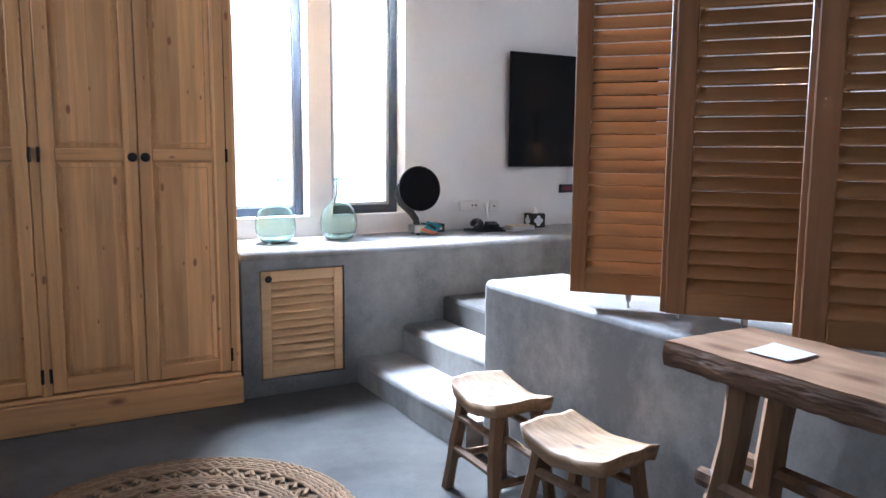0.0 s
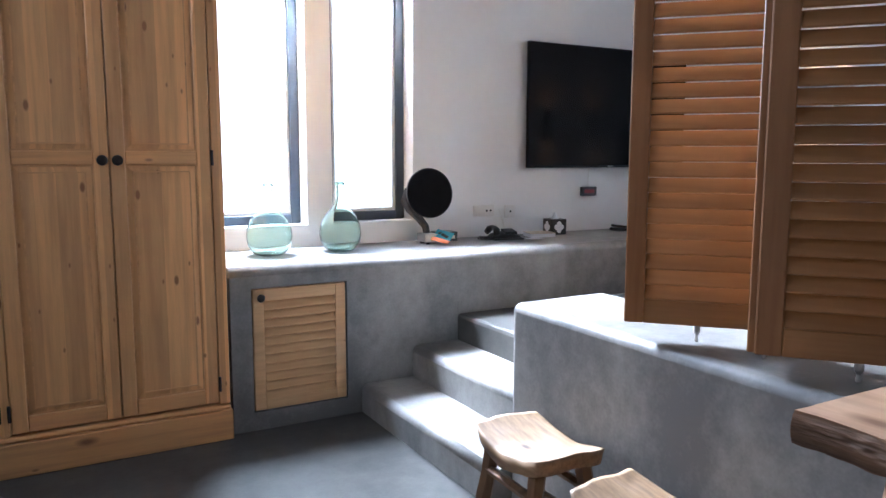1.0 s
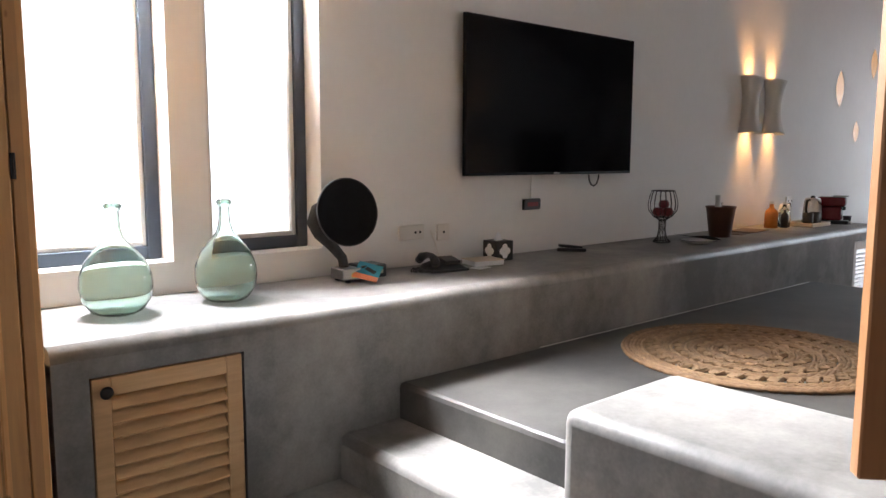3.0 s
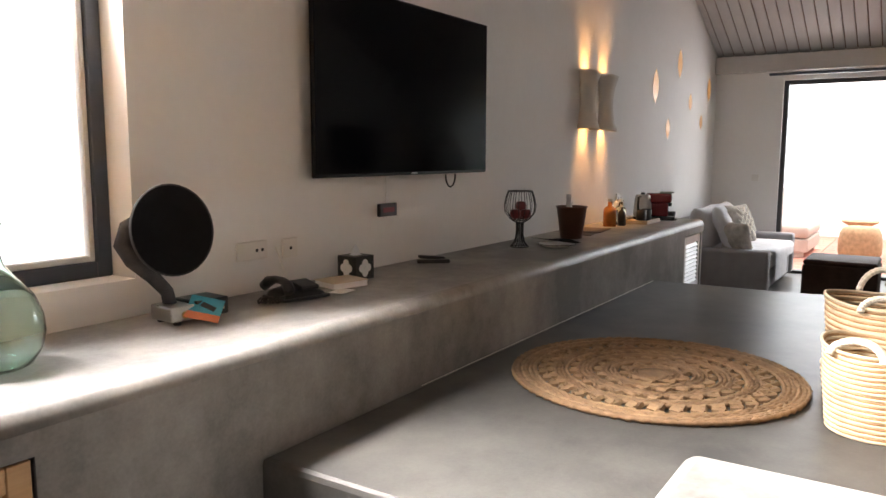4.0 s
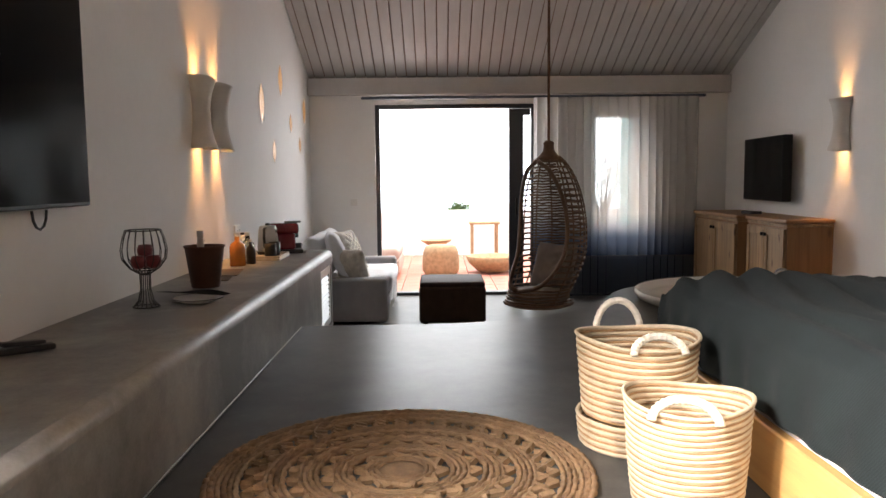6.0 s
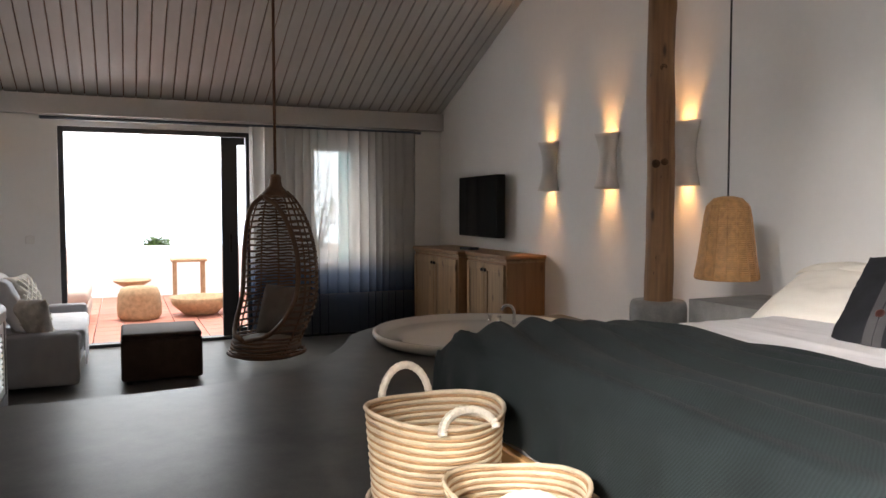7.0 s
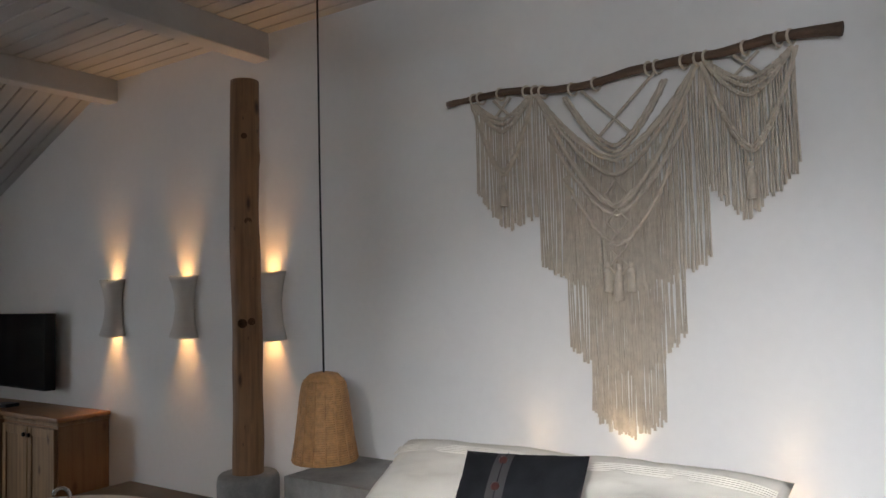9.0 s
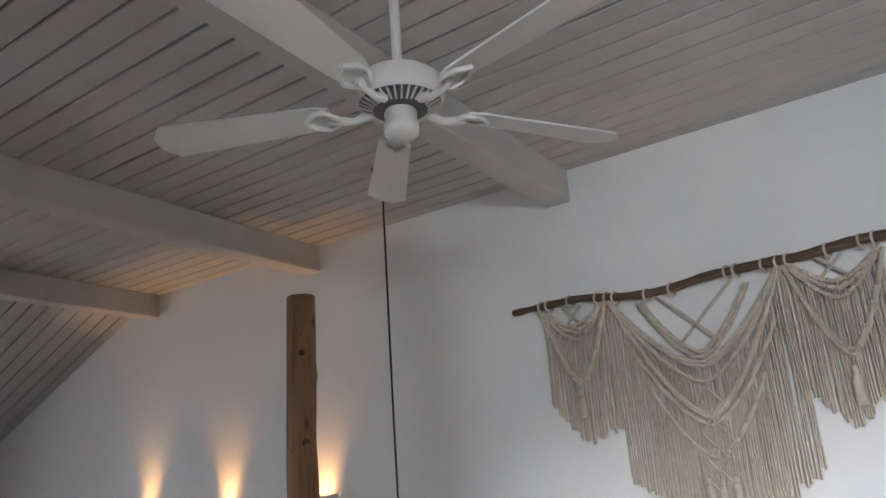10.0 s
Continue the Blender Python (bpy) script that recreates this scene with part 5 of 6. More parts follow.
z, i = CZ0 + 0.02, 0
while z < CZ1 - 0.03:
    r, o = egg_r(z), opening(z)
    k = 28
    pts = [(lean(z) + r * math.cos(o + (2 * math.pi - 2 * o) * j / k), r * 0.95 * math.sin(o + (2 * math.pi - 2 * o) * j / k), z + 0.003 * math.sin(j * 1.3 + i)) for j in range(k + 1)]
    part("rung", tubed(pts, 0.0088, 5), CANE, chair)
    if CZ0 + 0.3 < z < CZ1 - 0.1:
        zz = z + 0.023
        arc_pts = [(lean(zz) + 1.01 * egg_r(zz) * math.cos(an), 0.955 * egg_r(zz) * math.sin(an), zz + 0.004 * math.sin(j * 1.9)) for j, an in ((j, radians(200 + 62 * j / 9)) for j in range(10))]
        part("back_weave", tubed(arc_pts, 0.008, 5), CANE, chair)
    z += 0.047 if z > CZ0 + 0.12 else 0.025
    i += 1
for a in range(0, 8):
    an = radians(80 + 200 * a / 7)
    pts = []
    for j in range(22):
        zz = CZ0 + (CZ1 - CZ0 - 0.02) * j / 21
        pts.append((lean(zz) + egg_r(zz) * math.cos(an), egg_r(zz) * 0.95 * math.sin(an), zz))
    part("rib", tubed(pts, 0.0068, 5), CANE, chair)
for s in (-1, 1):
    pts = []
    for j in range(40):
        zz = CZ0 + (CZ1 - CZ0) * (0.09 + 0.86 * j / 39)
        o = max(opening(zz), 0.03)
        pts.append((lean(zz) + 1.015 * egg_r(zz) * math.cos(o), s * 0.96 * egg_r(zz) * math.sin(o), zz))
    part("rim", tubed(pts, 0.018, 8), CANE, chair, smooth=True)
for rr, zz in ((0.28, CZ0), (0.22, CZ0 - 0.02), (0.15, CZ0 - 0.025), (0.06, CZ0 - 0.03)):
    part("seat_ring", tubed(ring_pts(rr, zz, 32, (0.12, 0)), 0.013, 6, True), CANE, chair, smooth=True)
for a in range(10):
    an = 2 * math.pi * a / 10
    part("seat_spoke", tubed([(0.12 + 0.05 * math.cos(an), 0.05 * math.sin(an), CZ0 - 0.03), (0.12 + 0.29 * math.cos(an), 0.29 * math.sin(an), CZ0 + 0.01)], 0.008, 5), CANE, chair)
part("crown", lathed([(0.13, 1.52), (0.085, 1.56), (0.05, 1.60), (0.042, 1.645), (0.046, 1.665), (0.03, 1.685), (0, 1.69)], 18), CANE, chair, smooth=True)
part("rope", tubed([(0, 0, 1.68), (0.003, 0, 2.6), (0, 0, ZC)], 0.011, 8), mat("brown_rope", (0.12, 0.06, 0.035), 0.9, 0.2, 30, 200, 0.5), chair)
cu2 = part("seat_pad", lathed([(0, 0), (0.20, 0.0), (0.25, 0.03), (0.245, 0.075), (0.17, 0.10), (0, 0.105)], 30, (0.11, 0, CZ0 + 0.01)), SEATPAD, None, smooth=True)
cu2.matrix_basis = chair.matrix_basis
tagged(cu2, "round taupe seat pad in the hanging chair", "cushion")
cp = part("back_cushion", pillow_mesh(0.42, 0.40, 0.15, 12), SEATPAD, None, smooth=True)
cp.matrix_basis = chair.matrix_basis @ Matrix.Translation((-0.07, 0, CZ0 + 0.28)) @ Matrix.Rotation(radians(90), 4, "Z") @ Matrix.Rotation(radians(-18), 4, "X")
tagged(cp, "taupe cushion leaning in the hanging chair", "cushion")

# ---- ceiling fan ----
fan = thing("ceiling_fan", "white five-blade ceiling fan with ornate arms", "fan", (5.125, 1.807, 3.045))
part("rod", tubed([(0, 0, 0.05), (0, 0, ZC - 3.045)], 0.014, 10), FANWHITE, fan)
part("ceiling_cup", lathed([(0, ZC - 3.045), (0.07, ZC - 3.045), (0.06, ZC - 3.095), (0.02, ZC - 3.115), (0, ZC - 3.115)], 24), FANWHITE, fan, smooth=True)
part("motor", lathed([(0.03, 0.06), (0.10, 0.055), (0.118, 0.04), (0.122, 0.0), (0.114, -0.02), (0.085, -0.032), (0.0, -0.036)], 40), FANWHITE, fan, smooth=True)
part("vent_ring", lathed([(0.111, -0.024), (0.075, -0.038), (0.07, -0.042), (0.0, -0.042)], 36, cap=False), FANDARK, fan)
for i in range(36):
    a = 2 * math.pi * i / 36
    part("vent_fin", tubed([(0.111 * math.cos(a), 0.111 * math.sin(a), -0.027), (0.073 * math.cos(a), 0.073 * math.sin(a), -0.042)], 0.0035, 4), FANWHITE, fan)
part("light_cap", lathed([(0.038, -0.036), (0.044, -0.05), (0.042, -0.08), (0.047, -0.084), (0.046, -0.108), (0.034, -0.12), (0, -0.122)], 30), FANWHITE, fan, smooth=True)
for i in range(5):
    a0 = radians(24 + 72 * i)
    bl = bmesh.new()
    rows = []
    for j in range(15):
        q = j / 14
        rr = 0.19 + 0.51 * q
        w = 0.045 + 0.022 * q
        if q > 0.93:
            w *= math.sqrt(max(0.05, 1 - ((q - 0.93) / 0.075) ** 2))
        if q < 0.06:
            w *= 0.75 + 4 * q
        rows.append([(rr, s * w, s * w * 0.21) for s in (-1, -0.5, 0, 0.5, 1)])
    vt = [[bl.verts.new(p) for p in r] for r in rows]
    for p, q in zip(vt, vt[1:]):
        for j in range(4):
            bl.faces.new((p[j], p[j + 1], q[j + 1], q[j]))
    thick(bl, 0.006)
    blade = part("blade", bl, FANWHITE, fan)
    blade.matrix_basis = pose(0, 0, -0.03, 0, 0, math.degrees(a0))
    arm = bmesh.new()
    k8 = Matrix.Diagonal((0.79, 0.82, 1, 1))
    tube(arm, [(0.10, 0, -0.005), (0.16, 0, -0.022), (0.215, 0, -0.014), (0.25, 0, -0.008)], [0.016, 0.011, 0.013, 0.010], 8)
    for s in (-1, 1):
        tube(arm, [(0.20, 0, -0.014), (0.225, s * 0.03, -0.012), (0.26, s * 0.045, -0.008 + s * 0.008), (0.30, s * 0.034, -0.006 + s * 0.006), (0.335, 0, -0.006)], 0.008, 6)
    bmesh.ops.transform(arm, matrix=k8, verts=arm.verts)
    part("blade_arm", arm, FANWHITE, blade)

# ---- macrame hanging ----
mac = thing("macrame_hanging", "large cream cotton macrame hanging on a driftwood stick", "wall hanging", (0, YS, 0))


def vee(x, xa, xb, za, zb, dip):
    q = (x - xa) / (xb - xa)
    return za + (zb - za) * q - dip * (1 - abs(2 * q - 1) ** 1.55)


def stick_z(x):
    return 2.865 + 0.018 * math.sin((x - 4.0) * 4.2) + 0.010 * math.sin((x - 4.0) * 9.1)


spts, srad = [], []
for i in range(40):
    x = 5.93 - 1.90 * i / 39
    spts.append((x, 0.055 + 0.006 * math.sin(i), stick_z(x)))
    srad.append(0.0175 + 0.006 * noise.noise(Vector((i * 0.8, 0, 0))) + (0.006 if i > 37 else 0) + 0.005 * i / 39)
part("stick", tubed(spts, srad, 10), STICK, mac, "dark crooked driftwood stick", smooth=True)


def fringe(name, x0, x1, topf, botf, yy, seed, step=0.0108, rad=0.0037):
    bm = bmesh.new()
    rnd = random.Random(seed)
    n = int((x1 - x0) / step)
    for i in range(n + 1):
        x = x0 + (x1 - x0) * i / n
        zt, zb = topf(x), botf(x) + rnd.uniform(-0.022, 0.022)
        if zt - zb < 0.02:
            continue
        o, k = rnd.uniform(-0.003, 0.003), max(3, int((zt - zb) / 0.12))
        ph = rnd.uniform(0, 6)
        pts = [(x + o + 0.003 * math.sin(ph + j * 1.1), yy + 0.004 * math.sin(ph * 2 + j * 0.9), zt + (zb - zt) * j / k) for j in range(k + 1)]
        rr = [rad * (1 + 0.12 * (j % 2)) for j in range(k)] + [rad * 1.7]
        tube(bm, pts, rr, 5)
    part(name, bm, COTTON, mac)


def tier(points):
    def f(x):
        for (xa, za), (xb, zb) in zip(points, points[1:]):
            if xa <= x <= xb:
                return za + (zb - za) * (x - xa) / (xb - xa)
        return points[-1][1]
    return f


CX = 5.0
fringe("wing_fringe", 5.42, 5.77, lambda x: vee(x, 5.42, 5.77, 2.84, 2.84, 0.10), tier([(5.42, 2.24), (5.60, 2.17), (5.77, 2.36)]), 0.030, 1)
fringe("wing_fringe", 4.21, 4.585, lambda x: vee(x, 4.21, 4.585, 2.84, 2.86, 0.11), tier([(4.21, 2.34), (4.43, 2.13), (4.585, 2.31)]), 0.030, 2)
fringe("tail_fringe", 4.82, 5.17, lambda x: 2.45, tier([(4.82, 1.26), (4.95, 1.17), (5.05, 1.17), (5.17, 1.26)]), 0.012, 3)
fringe("tail_fringe", 4.825, 5.165, lambda x: 2.40, tier([(4.825, 1.29), (4.95, 1.20), (5.05, 1.20), (5.165, 1.29)]), 0.006, 8)
fringe("lower_fringe", 4.71, 5.27, lambda x: 2.30, tier([(4.71, 1.66), (4.83, 1.50), (5.0, 1.46), (5.15, 1.49), (5.27, 1.57)]), 0.020, 4)
fringe("main_fringe", 4.585, 5.41, lambda x: vee(x, 4.585, 5.41, 2.86, 2.84, 0.38), tier([(4.585, 1.98), (4.72, 1.90), (5.0, 1.84), (5.27, 1.90), (5.41, 2.00)]), 0.030, 5)
fringe("swag_fringe", 4.74, 5.26, lambda x: 2.44 - 0.40 * (1 - ((x - CX) / 0.27) ** 2) * 0.9, lambda x: 1.93 - 0.10 * (1 - abs(x - CX) / 0.27), 0.042, 6, 0.012)


def swag(xa, xb, za, zb, dip, yy, r):
    bm = bmesh.new()
    pts, rad = [], []
    n = 46
    for i in range(n + 1):
        x = xa + (xb - xa) * i / n
        pts.append((x, yy + 0.004 * math.sin(i * 1.7), vee(x, xa, xb, za, zb, dip)))
        rad.append(r * (1 + 0.28 * (i % 2)))
    tube(bm, pts, rad, 6)
    part("knotted_cord", bm, COTTON, mac)


for dip, yy in ((0.37, 0.044), (0.39, 0.040), (0.46, 0.046), (0.60, 0.048), (0.615, 0.046)):
    swag(4.60, 5.40, 2.86, 2.84, dip, yy + 0.006, 0.0088)
swag(4.66, 5.34, 2.62, 2.62, 0.42, 0.050, 0.009)
swag(4.76, 5.24, 2.80, 2.80, 0.27, 0.047, 0.0085)
swag(4.745, 5.255, 2.80, 2.80, 0.30, 0.045, 0.0085)
swag(4.74, 5.26, 2.40, 2.40, 0.34, 0.052, 0.009)
for xa, xb, dip in ((5.44, 5.76, 0.10), (5.435, 5.765, 0.13), (5.43, 5.77, 0.165), (5.42, 5.78, 0.37), (5.42, 5.78, 0.39), (4.22, 4.57, 0.11), (4.215, 4.575, 0.14), (4.215, 4.58, 0.18), (4.20, 4.59, 0.40), (4.20, 4.59, 0.42)):
    swag(xa, xb, 2.84, 2.85, dip, 0.050, 0.0085)
for xa, za, xb, zb in ((4.80, 2.84, 5.10, 2.56), (5.16, 2.82, 4.90, 2.56), (5.55, 2.85, 5.64, 2.76), (5.65, 2.85, 5.56, 2.76), (4.35, 2.85, 4.45, 2.76), (4.45, 2.85, 4.35, 2.76)):
    part("cross_cord", tubed([(xa, 0.046, za), ((xa + xb) / 2, 0.05, (za + zb) / 2), (xb, 0.046, zb)], 0.008, 6), COTTON, mac)
for dz in (0.0, 0.13, 0.24, 0.34):
    bm = bmesh.new()
    s = 0.055 - dz * 0.03
    tube(bm, [(CX - s, 0.056, 2.30 - dz), (CX, 0.058, 2.30 - dz + s * 1.2), (CX + s, 0.056, 2.30 - dz), (CX, 0.058, 2.30 - dz - s * 1.2)], 0.0075, 6, True)
    part("diamond_knot", bm, COTTON, mac)
for x, z, h in ((CX, 1.97, 0.17), (CX - 0.06, 1.98, 0.14), (CX + 0.055, 1.98, 0.14), (5.60, 2.42, 0.13), (4.40, 2.38, 0.16)):
    part("tassel", lathed([(0, 0), (0.009, 0), (0.014, -0.02), (0.010, -0.03), (0.018, -0.05), (0.021, -h), (0, -h)], 12, (x, 0.058, z)), COTTON, mac)
for x in (5.76, 5.72, 5.60, 5.45, 5.40, 5.36, 5.20, 5.08, 4.82, 4.78, 4.66, 4.60, 4.56, 4.40, 4.27, 4.22):
    z = stick_z(x)
    part("loop", tubed([(x + 0.028 * math.sin(a) * 0.4, 0.055 + 0.029 * math.sin(a), z - 0.008 + 0.030 * math.cos(a)) for a in (2 * math.pi * j / 12 for j in range(12))], 0.006, 6, True), COTTON, mac)

# ---- televisions ----


def television(x0, x1, z0, z1, y, face, label, rz=0, deep=0.0):
    t = thing("television", label, "television", ((x0 + x1) / 2, y, (z0 + z1) / 2), (0 if face < 0 else 180) + rz, "televisions")
    w, h = (x1 - x0) / 2, (z1 - z0) / 2
    part("case", boxed((-w, -0.025, -h), (w, -0.003 + deep, h), 0.005, 2), TVCASE, t)
    part("back_shell", boxed((-w * 0.6, -0.0025 + deep, -h * 0.8), (w * 0.6, 0.022 + deep, h * 0.5), 0.01, 2), TVCASE, t)
    part("screen", boxed((-w + 0.008, -0.0275, -h + 0.016), (w - 0.008, -0.0252, h - 0.008)), SCREEN, t, "glossy dark screen")
    part("wall_bracket", boxed((-0.2, 0.0225 + deep, -0.15), (0.2, 0.050 + deep * 0.5, 0.10)), IRON, t)
    part("badge", boxed((-0.025, -0.0285, -h + 0.005), (0.025, -0.0256, -h + 0.012)), STEEL, t)
    return t


tva = television(4.44, 5.89, 1.29, 2.12, 4.565, -1, "large black flat television on the wall above the bench")
part("cable_loop", tubed([(0.38 + 0.05 * math.cos(a), 0.0, -0.42 - 0.07 * math.sin(a)) for a in (0.0, 0.5, 1.0, 1.57, 2.1, 2.6, 3.14)], 0.005, 6), BLACK, tva)
television(9.86, 10.86, 1.135, 1.765, -0.145, 1, "small black flat television on the wall above the cabinets", -3, 0.07)

t = thing("clock_box", "small black box with red digits on the wall", "clock", (5.03, YN, 1.12))
part("case", boxed((-0.07, -0.022, -0.032), (0.07, 0, 0.032), 0.004, 1), BLACK, t)
part("display", boxed((-0.045, -0.0235, -0.012), (0.045, -0.0222, 0.012)), DIGITS, t, "dim red digits shown as a bar")
part("wire", tubed([(0, -0.004, 0.03), (0.002, -0.004, 0.19)], 0.0025, 5), PLATE, t)


def plate(x, z, w, h, dots):
    t = thing("wall_socket", "cream wall socket plate", "socket", (x, YN, z), group="wall sockets")
    part("cover", boxed((-w / 2, -0.013, -h / 2), (w / 2, 0, h / 2), 0.003, 1), PLATE, t)
    for dx in dots:
        part("hole", lathed([(0, 0), (0.007, 0), (0.007, 0.002), (0, 0.002)], 12, (0, 0, 0)), BLACK, t).matrix_basis = pose(dx, -0.0135, 0, 90, 0, 0)


plate(4.145, 1.01, 0.16, 0.075, (0.02, 0.05))
plate(4.355, 1.0, 0.085, 0.085, (0.0,))
plate(8.35, 1.02, 0.13, 0.08, (-0.03, 0.03))
t = part("wall_switch", boxed((-0.009, -0.04, -0.04), (0, 0.04, 0.04), 0.003, 1), PLATE, None)
t.matrix_basis = pose(XF, 4.12, 1.12)
tagged(t, "cream light switch on the end wall", "switch")

# ---- things on the bench ----
BZ = 0.842


def demijohn(x, y, r, h):
    t = thing("demijohn", "round pale green glass demijohn bottle on the bench", "bottle", (x, y, BZ), group="glass demijohns")
    prof = [(0.0, 0.006), (r * 0.55, 0.0), (r * 0.72, 0.012), (r * 0.93, h * 0.13), (r, h * 0.25), (r * 0.97, h * 0.36), (r * 0.80, h * 0.49), (r * 0.50, h * 0.60), (r * 0.27, h * 0.69), (r * 0.19, h * 0.78), (r * 0.175, h * 0.93), (r * 0.22, h * 0.94), (r * 0.22, h * 0.985), (r * 0.19, h)]
    th = 0.004
    inner = [(max(0.0, rr - th), zz + (th if i < 3 else 0)) for i, (rr, zz) in enumerate(prof)][::-1]
    part("bottle", lathed(prof + inner, 44, cap=False), DEMI, t, smooth=True)
    part("lip", tubed(ring_pts(r * 0.215, h * 0.975, 28), 0.006, 8, True), DEMI, t, "thick rolled glass lip", smooth=True)


demijohn(2.63, 4.36, 0.122, 0.385)
demijohn(3.03, 4.35, 0.117, 0.385)

horn = thing("horn_speaker", "gramophone-shaped speaker with a black horn and metal base", "speaker", (3.672, 4.42, BZ), -4)
part("base", boxed((-0.095, -0.06, 0.012), (-0.005, 0.06, 0.062), 0.006, 2), STEEL, horn)
part("deck", boxed((-0.003, -0.062, 0.012), (0.125, 0.062, 0.07), 0.004, 1), BLACK, horn)
part("badge", boxed((0.06, -0.064, 0.03), (0.105, -0.0622, 0.048)), BOOK, horn, "small cream label plate")
for x in (-0.065, 0.065):
    for yy in (-0.045, 0.045):
        part("foot", lathed([(0.012, 0), (0.014, 0.012)], 12, (x, yy, 0)), BLACK, horn)
part("dial", lathed([(0, 0), (0.012, 0), (0.012, 0.003), (0, 0.003)], 16), mat("brass", (0.55, 0.38, 0.14), 0.35, 0.1, 9, 50, 0, metal=1.0), horn).matrix_basis = pose(-0.045, -0.0605, 0.033, 90, 0, 0)
neck = [(-0.045, 0.02, 0.05), (-0.05, 0.03, 0.10), (-0.08, 0.06, 0.15), (-0.125, 0.10, 0.205), (-0.14, 0.125, 0.255), (-0.12, 0.125, 0.30), (-0.07, 0.085, 0.322)]
part("neck", tubed(neck, [0.022, 0.022, 0.024, 0.027, 0.031, 0.038, 0.05], 14), mat("flocked_black", (0.045, 0.045, 0.048), 0.9, 0.3, 30, 200, 0.5), horn, smooth=True)
bm = lathed([(0.150, 0.0), (0.152, 0.006), (0.146, 0.004), (0.11, 0.022), (0.07, 0.045), (0.042, 0.085), (0.047, 0.09), (0.075, 0.055), (0.12, 0.030), (0.152, 0.010), (0.150, 0.0)], 44, cap=False)
bmesh.ops.transform(bm, matrix=Matrix.Translation((-0.035, -0.005, 0.306)) @ Matrix.Rotation(radians(82), 4, "X") @ Matrix.Rotation(radians(0), 4, "Y") @ Matrix.Diagonal((1, 1, -1, 1)), verts=bm.verts)
part("horn", bm, BLACK, horn, "matt black horn", smooth=True)
bm = lathed([(0, 0.02), (0.08, 0.016), (0.146, 0.004)], 44, cap=False)
bmesh.ops.transform(bm, matrix=Matrix.Translation((-0.035, -0.005, 0.306)) @ Matrix.Rotation(radians(82), 4, "X") @ Matrix.Diagonal((1, 1, -1, 1)), verts=bm.verts)
part("grille", bm, mat("black_cloth", (0.008, 0.008, 0.009), 0.95, 0.2, 20, 300, 0.4, spec=0.1), horn)
card = thing("printed_card", "teal and orange printed card leaning on the speaker", "card", (3.635, 4.30, BZ + 0.006), -32)
part("teal_half", boxed((-0.055, -0.0008, 0.03), (0.055, 0.0008, 0.10), 0, 1, pose(0, 0, 0, -52, 0, 0) @ pose(0, 0, 0.02, 0, 22, 0)), TEAL, card)
part("orange_half", boxed((-0.055, -0.001, 0), (0.055, 0.001, 0.03), 0, 1, pose(0, 0, 0, -52, 0, 0) @ pose(0, 0, 0.02, 0, 22, 0)), ORANGE, card)
part("printed_shape", boxed((-0.035, -0.0016, 0.05), (0.015, -0.0009, 0.07), 0, 1, pose(0, 0, 0, -52, 0, 0) @ pose(0, 0, 0.02, 0, 40, 0)), BLACK, card)

ph = thing("telephone", "black desk telephone with a coiled cord", "telephone", (4.17, 4.40, BZ), -12)
part("body", grid(12, 12, lambda u, v: Vector((-0.10 + 0.2 * u, -0.075 + 0.15 * v, 0.008 + 0.05 * (math.sin(math.pi * u) * math.sin(math.pi * v)) ** 0.35 * (0.6 + 0.4 * v)))), BLACK, ph, smooth=True)
part("base", boxed((-0.105, -0.08, 0), (0.105, 0.08, 0.012), 0.005, 2), BLACK, ph)
part("handset", tubed([(-0.085, -0.085, 0.040), (-0.078, -0.06, 0.062), (-0.072, -0.02, 0.074), (-0.072, 0.03, 0.074), (-0.078, 0.07, 0.062), (-0.085, 0.095, 0.040)], [0.020, 0.022, 0.015, 0.015, 0.022, 0.020], 10), BLACK, ph, smooth=True)
part("keypad", boxed((-0.02, -0.06, 0.046), (0.06, 0.03, 0.062), 0.004, 2, pose(0, 0, 0, 10, 0, 0)), BLACK, ph)
part("coil", tubed([(-0.10 - 0.0022 * i + 0.010 * math.cos(i * 1.4), -0.06 - 0.02 * math.sin(i * 0.12), 0.016 + 0.010 * math.sin(i * 1.4)) for i in range(40)], 0.0042, 5), BLACK, ph)
part("line_cord", tubed([(0.02, 0.08, 0.02), (0.06, 0.14, 0.03), (0.06, 0.20, 0.12), (0.04, 0.205, 0.175)], 0.003, 5), PLATE, ph)
bk = thing("booklet", "cream paper booklet on the bench", "book", (4.46, 4.42, BZ), -14)
part("paper_block", boxed((-0.085, -0.07, 0), (0.085, 0.07, 0.024), 0.002, 1), PAPER, bk)
part("cover", boxed((-0.088, -0.073, 0.0245), (0.088, 0.073, 0.028), 0.001, 1), BOOK, bk)
lf = part("loose_leaf", boxed((-0.05, -0.035, 0), (0.05, 0.035, 0.0015)), PAPER, None)
lf.matrix_basis = pose(4.36, 4.33, BZ, 0, 0, 10)
tagged(lf, "loose white paper beside the booklet", "paper")
tb = thing("tissue_box", "black tissue box with white quatrefoil shapes", "tissue box", (4.64, 4.49, BZ), -6)
part("box", boxed((-0.058, -0.058, 0), (0.058, 0.058, 0.105), 0.003, 1), BLACK, tb)
for rz in (0, -90):
    bm = bmesh.new()
    for a in range(4):
        an = math.pi / 2 * a
        vs = [bm.verts.new((0.019 * math.cos(an) + 0.019 * math.cos(2 * math.pi * j / 10), -0.0592, 0.052 + 0.019 * math.sin(an) * 1.1 + 0.019 * math.sin(2 * math.pi * j / 10))) for j in range(10)]
        bm.faces.new(vs)
    part("quatrefoil", bm, PAPER, tb).matrix_basis = pose(0, 0, 0, 0, 0, rz)
